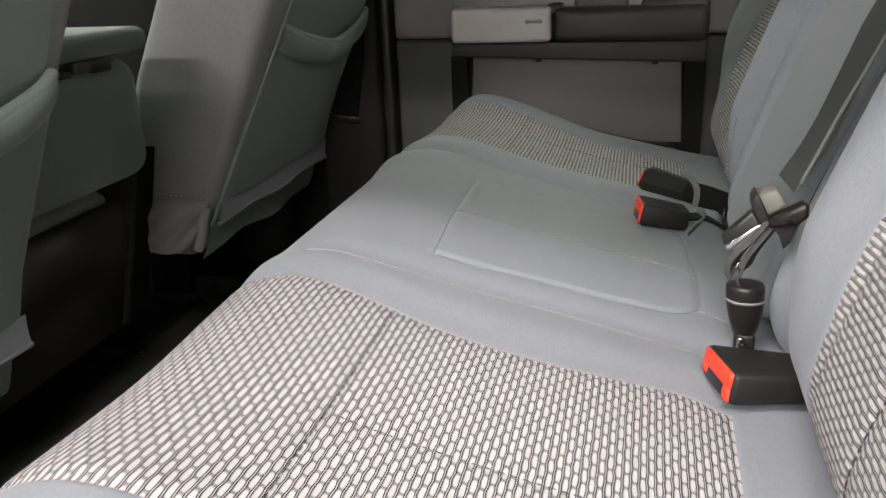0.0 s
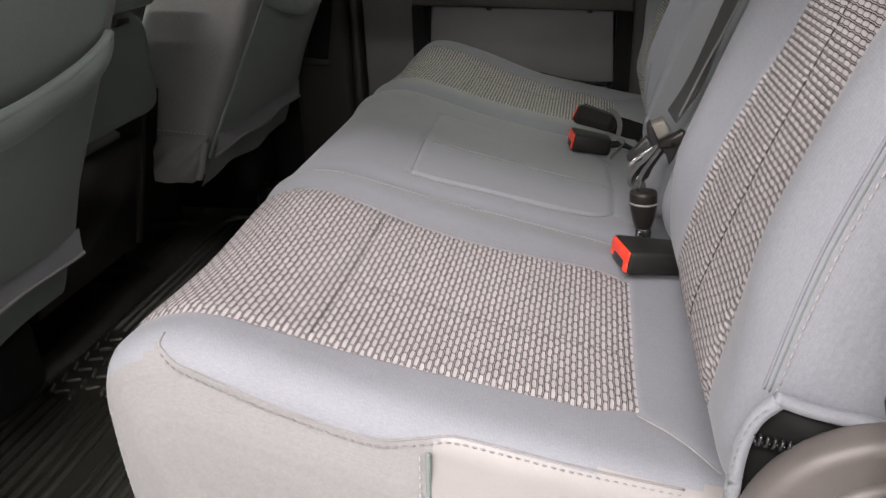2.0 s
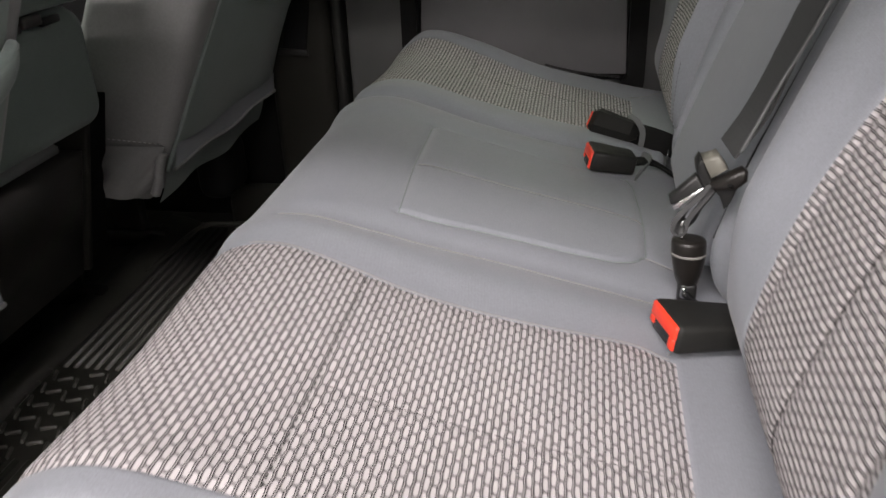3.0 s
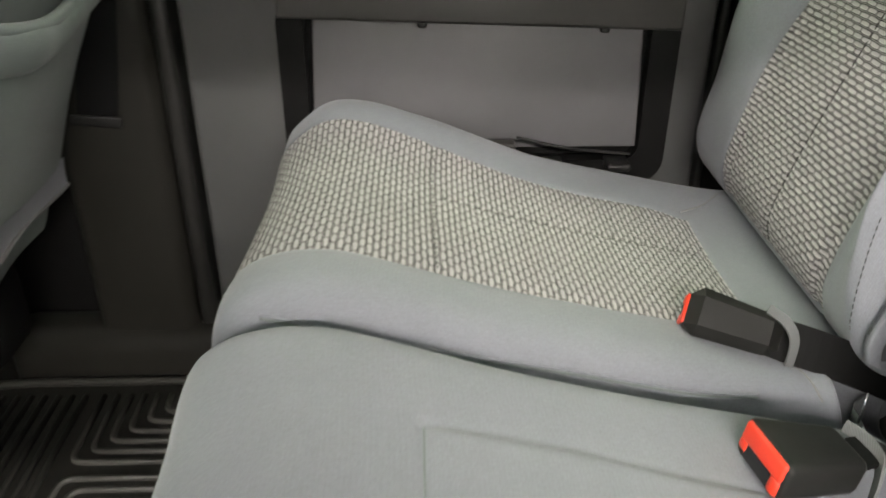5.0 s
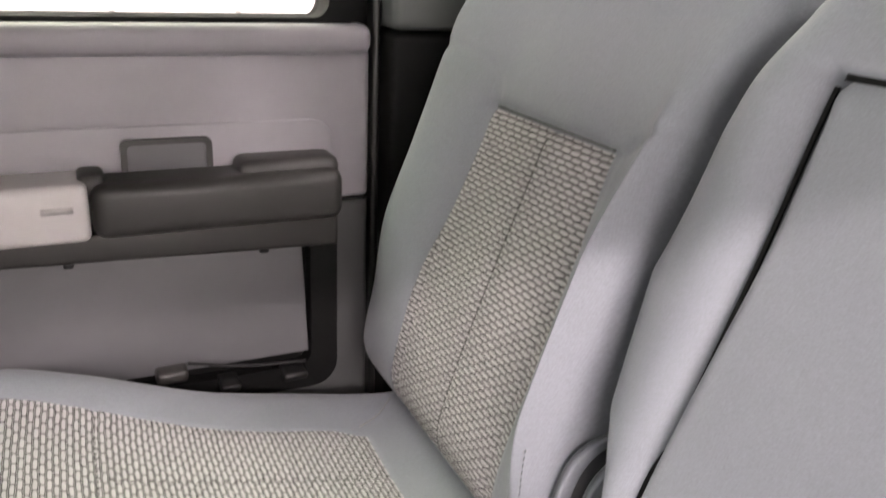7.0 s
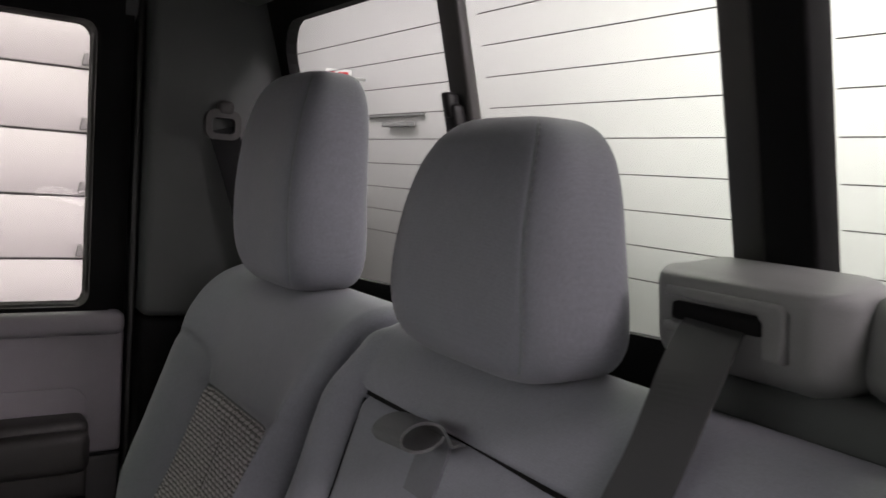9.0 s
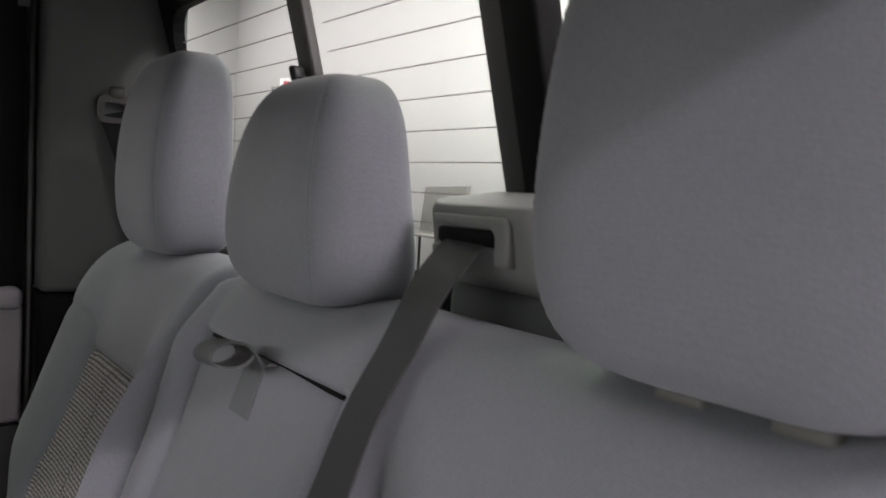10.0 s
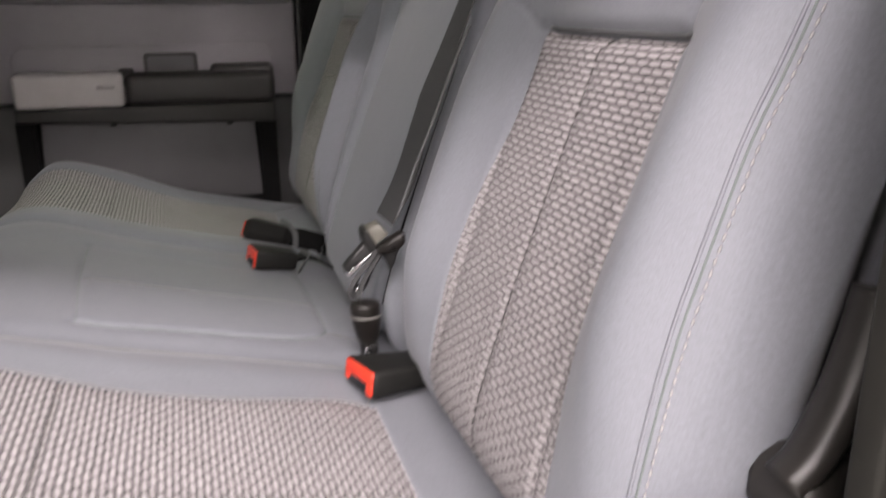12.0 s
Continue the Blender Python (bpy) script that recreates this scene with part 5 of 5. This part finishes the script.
def ridges(turned):
    rows = []
    gap, start = (0.0225, 0.842) if turned else (0.0195, 0.865)
    for k in range(int(0.196 / gap)):
        rows.append([(-0.95 + gap * k, start), (-0.95 + gap * k, 1.43)])
    for k in range(int(0.14 / gap)):
        c = (-0.748 + gap * k, 1.295 + gap * k)
        rows.append(bend((c[0], 1.43), c, (-0.36, c[1])))
    for k in range(int(0.28 / gap)):
        c = (-0.748 + gap * k, 1.266 - gap * k)
        rows.append(bend((c[0], start), c, (-0.36, c[1])))
    for r in rows:
        if turned:
            r = [(x, mirror(y)) for x, y in r]
        part("ridge", ridge(r, 0.22 * gap), RUBBER_SHEEN, mat)


ridges(False)
ridges(True)
bar = rbox((-0.0125, -0.0028, 0.041), (0.0125, 0.0028, 0.0485), 0.002, 1)
bar_me = bpy.data.meshes.new("tread")
bar.to_mesh(bar_me)
bar.free()
bar_me.materials.append(RUBBER_SHEEN)
for i in range(18):
    for j in range(6):
        ob = new("tread", bar_me)
        ob.matrix_basis = pose(-0.975 + 0.024 * i, 0.672 + 0.035 * j - 0.0085 * (i % 4), 0.0, 0, 0, -71 if i % 2 else 19)
        hang(ob, mat)


# ---- front seats and console ----
def front_seat(y0, y1, words):
    t = thing("bucket_seat", (-1.0, (y0 + y1) / 2, 0.05), words, "car seat", "front seats")
    lean_x = lambda z: -0.765 + 0.445 * (z - 0.36)
    prof = [(lean_x(0.31) - 0.13, 0.31), (lean_x(0.31) - 0.02, 0.305), (lean_x(0.33) - 0.004, 0.325), (lean_x(0.36), 0.36), (lean_x(0.5), 0.5), (lean_x(0.7), 0.7), (lean_x(0.93), 0.93), (lean_x(0.98) - 0.015, 0.975),
            (lean_x(1.0) - 0.06, 1.0), (lean_x(1.0) - 0.13, 0.99), (lean_x(0.9) - 0.19, 0.9), (lean_x(0.6) - 0.20, 0.6), (lean_x(0.4) - 0.17, 0.42)]
    part("backrest", prism(prof, y1 - y0, "xz", y0, 0.022, 4), CLOTH_PALE, t, "pale grey cloth seat back")

    def sheet(z_lo, z_hi, ya, yb, out, nz=30, ny=40):
        """A cloth sheet on the rear face. z_lo, z_hi, out: by the way across."""
        k = np.linspace(0, 1, ny)
        v = np.linspace(0, 1, nz)[:, None]
        Z = z_lo(k) + (z_hi(k) - z_lo(k)) * v
        Y = ya(v) + (yb(v) - ya(v)) * k
        X = lean_x(Z) + out(k, v)
        return grid_mesh("sheet", np.stack([X, Y + 0 * X, Z], -1))
    part("rear_panel", sheet(lambda k: 0.38 + 0 * k, lambda k: 0.92 + 0 * k, lambda v: y0 + 0.022 + 0.05 * v, lambda v: y1 - 0.022 - 0.03 * v, lambda k, v: 0.004 + 0.006 * np.sin(np.pi * k) * np.sin(np.pi * v)), CLOTH_DARK, t, "dark grey cloth rear panel")
    belly = lambda k, v: 0.006 + 0.030 * np.sin(np.pi * k) ** 0.7 * (0.35 + 0.65 * v) + 0.004 * np.sin(9 * k + 5 * v)
    top_z = lambda k: 0.675 - 0.042 * np.sin(np.pi * k) ** 0.8
    pa, pb = (lambda v: y0 + 0.016 + 0.055 * v), (lambda v: y1 - 0.016 - 0.02 * v)
    part("pocket", sheet(lambda k: 0.405 + 0 * k, top_z, pa, pb, belly), CLOTH_DARK, t, "dark cloth map pocket")
    ks = np.linspace(0, 1, 24)
    hem = [(lean_x(float(top_z(k))) + float(belly(k, 1.0)), y0 + 0.071 + (y1 - y0 - 0.107) * k, float(top_z(k))) for k in ks]
    part("hem", tube(hem, 0.0060, 8, 70), CLOTH_DARK, t, "elastic pocket hem")
    fold = lambda k, v: belly(k, 1.0) + 0.004 + 0.007 * np.sin(np.pi * np.clip(v, 0, 1)) ** 0.6 + 0.0015 * np.sin(23 * k)
    part("hem_band", sheet(lambda k: top_z(k) - 0.038, top_z, lambda v: y0 + 0.067 + 0 * v, lambda v: y1 - 0.036 + 0 * v, fold, 14, 60), CLOTH_DARK, t, "thick folded pocket hem")
    part("piping", tube([(lean_x(z) + 0.004, y0 + 0.012 + 0.17 * (z - 0.36), z) for z in np.linspace(0.36, 0.95, 12)], 0.004, 6, 60), CLOTH_DARK, t)
    part("skirt", sheet(lambda k: 0.366 + 0.003 * np.sin(9 * k), lambda k: 0.408 + 0 * k, lambda v: y0 + 0.004 + 0.006 * v, lambda v: y1 - 0.004 - 0.006 * v, lambda k, v: 0.019 - 0.010 * v + 0.003 * np.sin(15 * k + 2 * v) * (1 - v), 12, 50), CLOTH, t, "grey cloth band along the lower edge")
    part("skirt_hem", tube([(lean_x(0.366) + 0.019 + 0.003 * math.sin(15 * k), y0 + 0.004 + (y1 - y0 - 0.008) * k, 0.366 + 0.003 * math.sin(9 * k)) for k in ks], 0.0035, 6, 60), CLOTH_PALE, t)
    part("under_skirt", sheet(lambda k: 0.300 + 0.008 * np.sin(7 * k), lambda k: 0.385 + 0 * k, lambda v: y0 + 0.012 + 0 * v, lambda v: y1 - 0.012 + 0 * v, lambda k, v: 0.004 - 0.004 * v + 0.005 * np.sin(13 * k + 3 * v) * (1 - v), 12, 50), CLOTH_DARK, t, "dark loose cloth under the seat back")
    a, b = np.linspace(0, 1, 26), np.linspace(0, 1, 40)
    A, B = np.meshgrid(a, b, indexing="ij")
    low = 0.318 + 0.030 * np.abs(2 * B - 1) ** 3.5 + 0.004 * np.sin(6 * B)
    Z = low + (0.408 - low) * A
    X = lean_x(Z) - 0.004 - 0.15 * (1 - B)
    Y = y0 - 0.003 - 0.022 * np.sin(np.pi * np.clip(0.12 + A * 0.86, 0, 1)) ** 0.7 * (0.45 + 0.55 * np.sin(np.pi * B) ** 0.5) - 0.006 * np.sin(9 * B + 5 * A) * np.sin(np.pi * A) - 0.003 * np.sin(23 * B - 9 * A) * np.sin(np.pi * A)
    part("side_skirt", grid_mesh("side_skirt", np.stack([X, Y, Z], -1)), CLOTH_PALE, t, "crumpled pale cloth flap at the side")
    part("flap_roll", tube([(lean_x(z) - 0.002 + 0.004 * math.sin(60 * z), y0 - 0.006 - 0.004 * math.sin(40 * z), z) for z in np.linspace(0.326, 0.398, 8)], 0.0085, 8, 24), CLOTH_PALE, t, "rolled end of the cloth flap")
    part("stitching", stitches([(lean_x(0.411) - 0.012 - 0.15 * (1 - k), y0 - 0.0015, 0.411 + 0.012 * (1 - k)) for k in (0, 0.25, 0.5, 0.75, 1)], [(0, -1, 0)] * 5, 0.009, 0.006, 0.001), STITCH, t, "pale sewing stitches")
    cush = Pad([(-1.42, 0.29), (-1.45, 0.33), (-1.42, 0.38), (-1.30, 0.40), (-1.0, 0.38), (-0.91, 0.37), (-0.87, 0.345), (-0.87, 0.31)], ((-1.38, 0.335), (-0.93, 0.335)), y0 + 0.01, y1 - 0.01, 0.04)
    part("cushion", cush.mesh("cushion", 0.015, 0.02, deep=0.15), CLOTH, t)
    for yy in (y0 + 0.09, y1 - 0.12):
        part("rail", rbox((-1.4, yy, 0.032), (-1.0, yy + 0.035, 0.07), 0.006), BLACK, t)
        part("leg", rbox((-1.15, yy + 0.004, 0.07), (-1.05, yy + 0.031, 0.30), 0.006), BLACK, t)
    part("lumbar_cover", rbox((-0.88, y1 - 0.17, 0.17), (-0.80, y1 - 0.05, 0.30), 0.03, 3), TRIM_BLACK, t)


front_seat(mirror(1.468), 0.552, "grey cloth front seat seen from behind with a map pocket")
front_seat(0.985, 1.468, "grey cloth front seat with map pocket before the closed door")

fb = thing("front_belt", (-0.70, 1.485, 0.44), "black front seat belt end lying on the middle pillar", "seat belt")
part("webbing", strap([(-0.645, 1.483, 0.80), (-0.660, 1.484, 0.65), (-0.675, 1.4845, 0.55), (-0.694, 1.486, 0.447)], [(1, 0, 0.06)] * 4, 0.050, 0.003, 24), WEB_BLACK, fb)
part("end_plate", prism([(-0.728, 0.440), (-0.664, 0.436), (-0.662, 0.450), (-0.726, 0.454)], 0.006, "xz", 1.480, 0.002), BLACK, fb)

con = thing("centre_console", (-1.0, YC, 0.04), "grey console with folding armrest between the front seats", "console")
part("base", rbox((-1.35, 0.585, 0.03), (-1.06, 0.975, 0.437), 0.006, 3), TRIM_BLACK, con)
part("box", prism([(-1.30, 0.225), (-0.876, 0.225), (-0.825, 0.437), (-1.30, 0.437)], 0.297, "xz", 0.585, 0.005), LEVER, con, "dark plastic box under the armrest")
part("side_post", prism([(-1.30, 0.225), (-0.870, 0.225), (-0.803, 0.520), (-1.30, 0.520)], 0.013, "xz", 0.885, 0.003), TAUPE, con, "dark brown console end post")
# added black filler for the dark gap between console and seat
part("dark_filler", prism([(-1.30, 0.225), (-0.890, 0.225), (-0.826, 0.500), (-1.30, 0.500)], 0.074, "xz", 0.901, 0.004), TRIM_BLACK, con)
part("tray", prism([(-1.0, 0.439), (-0.850, 0.439), (-0.850, 0.448), (-0.93, 0.500), (-1.0, 0.52)], 0.25, "xz", 0.612, 0.003), BOX_GREY, con, "grey storage tray")
part("bin", rbox((-1.3, 0.605, 0.485), (-0.762, 0.878, 0.655), 0.035, 5), CLOTH_DARK, con, "dark grey armrest bin")
part("lid", rbox((-1.3, 0.60, 0.660), (-0.748, 0.885, 0.692), 0.015, 5), CLOTH_DARK, con, "padded armrest lid")
for ya in (0.68, 0.76):
    part("latch", rbox((-0.764, ya, 0.642), (-0.7535, ya + 0.04, 0.652), 0.003), BLACK, con)
part("latch_tab", rbox((-0.762, 0.722, 0.646), (-0.750, 0.758, 0.660), 0.003), CHARCOAL, con)
part("back_panel", rbox((-1.25, 0.62, 0.43), (-1.0, 0.86, 0.51), 0.005), BLACK, con)


# ---- showroom round the truck ----
solid("ground", rbox((-9, -8, GROUND - 0.1), (5.3, 14, GROUND), 0), CONCRETE, "smooth grey showroom floor", "floor", kind="structure")
solid("ceiling_showroom", rbox((-9, -8, 4.6), (5.3, 14, 4.7), 0), CEIL, "white showroom ceiling", "ceiling", kind="structure")


def siding(name, lo, hi, axis, face, words, z0=GROUND, rise=0.29, bolts=False):
    """A wall of wide boards with dark joints. axis: the way it runs; face: the side that is seen."""
    w = solid(name, rbox(lo, hi, 0), JOINT, words, "wall", kind="structure")
    z = z0
    while z < 4.6:
        a, b = list(lo), list(hi)
        a[2], b[2] = z + 0.006, min(z + rise - 0.006, 4.6)
        k = 1 - axis
        if face > 0:
            a[k], b[k] = hi[k], hi[k] + 0.02
        else:
            a[k], b[k] = lo[k] - 0.02, lo[k]
        part("board", rbox(a, b, 0.004, 1), WHITE, w)
        z += rise
    return w


solid("wall_east", rbox((5.28, -8, GROUND), (5.4, 14, 4.6), 0), WHITE, "plain white showroom wall behind the truck", "wall", kind="structure")
siding("wall_north", (-9, 4.6, GROUND), (1.25, 4.7, 4.6), 0, -1, "white ribbed showroom wall beside the truck", rise=0.315)
solid("wall_west", rbox((-9.1, -8, GROUND), (-9, 14, 4.6), 0), WHITE, "white showroom wall", "wall", kind="structure")
solid("wall_south", rbox((-9, -8.1, GROUND), (5.3, -8, 4.6), 0), WHITE, "white showroom wall", "wall", kind="structure")
solid("wall_north_end", rbox((1.25, 14, GROUND), (5.3, 14.1, 4.6), 0), WHITE, "white showroom wall", "wall", kind="structure")
solid("wall_corner", rbox((1.17, 4.7, GROUND), (1.25, 14, 4.6), 0), WHITE, "white showroom wall", "wall", kind="structure")
solid("door_frame", rbox((1.9, 13.9, GROUND), (4.2, 13.99, 2.3), 0.02), WHITE, "white door frame in the showroom wall", "door frame", kind="structure")

hook = bpy.data.meshes.new("hook")
hb = rbox((-0.018, -0.03, -0.03), (0.018, 0.0, 0.03), 0.006, 2)
for v in hb.verts:
    if v.co.z > 0:
        v.co.x *= 0.5
hb.to_mesh(hook)
hb.free()
hook.materials.append(BOX_GREY)
for i in range(4):
    for j in range(8):
        ob = new("wall_hook", hook)
        ob.matrix_basis = pose(-1.15 + 0.56 * i, 4.575, GROUND + 0.315 * (j + 2) + 0.045)
        tagged(ob, "small grey clip on the ribbed showroom wall", "clip", "wall clips")

sign = thing("exit_sign", (4.82, 10.6, 2.36), "white exit sign with red letters on the showroom wall", "exit sign")
turn = Matrix.Translation((4.80, 10.6, 2.36)) @ pose(0, 0, 0, 90, 0, -25)
box = rbox((-0.185, -0.14, -0.03), (0.185, 0.14, 0.0), 0.012)
bmesh.ops.transform(box, matrix=turn, verts=box.verts)
part("box", box, WHITE, sign)
for sx_ in (-1, 1):
    head = join(rbox((sx_ * 0.245 - 0.06, -0.012, -0.022), (sx_ * 0.245 + 0.06, 0.004, -0.010), 0.003), rbox((sx_ * 0.262 - 0.03, -0.045, -0.03), (sx_ * 0.262 + 0.03, 0.022, 0.0), 0.012, 3))
    bmesh.ops.transform(head, matrix=turn, verts=head.verts)
    part("lamp_head", head, BOX_GREY, sign, "small grey lamp head")
part("bracket", tube([(4.82, 10.6, 2.40), (5.285, 10.72, 2.42)], 0.02, 8), WHITE, sign)
txt = bpy.data.curves.new("letters", "FONT")
txt.body, txt.size, txt.align_x, txt.align_y, txt.extrude, txt.offset = "EXIT", 0.155, "CENTER", "CENTER", 0.003, 0.005
txt.materials.append(SIGN_RED)
letters = new("letters", txt)
letters.matrix_basis = turn @ pose(0, 0, 0.004) @ Matrix.Diagonal((0.88, 1.62, 1, 1))
hang(letters, sign)

solid("wall_bracket", join(rbox((5.2, 9.0, 1.86), (5.28, 11.8, 1.90), 0.01), rbox((5.15, 9.2, 1.72), (5.26, 9.9, 1.78), 0.01)), BOX_GREY, "pale metal rail on the showroom wall", "rail")

table = thing("folding_table", (4.6, 6.6, GROUND), "grey folding table against the showroom wall", "table")
part("top", rbox((4.2, 5.46, 0.595), (5.0, 7.6, 0.622), 0.010), STEEL, table)
for y in (5.5, 7.4):
    for x in (4.3, 4.9):
        part("leg", tube([(x, y, GROUND), (x, y, 0.592)], 0.016, 8), CHARCOAL, table)
    part("brace", tube([(4.3, y, 0.1), (4.3, y + (0.5 if y < 6 else -0.5), 0.585)], 0.012, 8), CHARCOAL, table)
panel = prism([(6.20, 0.622), (6.95, 0.622), (6.88, 1.075), (6.17, 1.10)], 0.04, "yz", 4.58, 0.004)
solid("metal_panel", panel, STEEL, "dull grey metal panel standing on the table", "panel")
crate = thing("wire_crate", (4.7, 5.76, 0.622), "white perforated crate on the table", "crate")
part("body", rbox((4.45, 5.62, 0.623), (4.95, 5.91, 0.76), 0.01), WHITE, crate)
part("back", rbox((4.93, 5.62, 0.76), (4.95, 5.91, 0.86), 0.004), WHITE, crate)
for i in range(6):
    for j in range(3):
        part("hole", rbox((4.446, 5.645 + 0.042 * i, 0.645 + 0.036 * j), (4.452, 5.662 + 0.042 * i, 0.662 + 0.036 * j), 0), CHARCOAL, crate)
solid("box", rbox((4.3, 5.47, 0.623), (4.42, 5.57, 0.72), 0.006), STEEL, "small grey box at the table's end", "box")
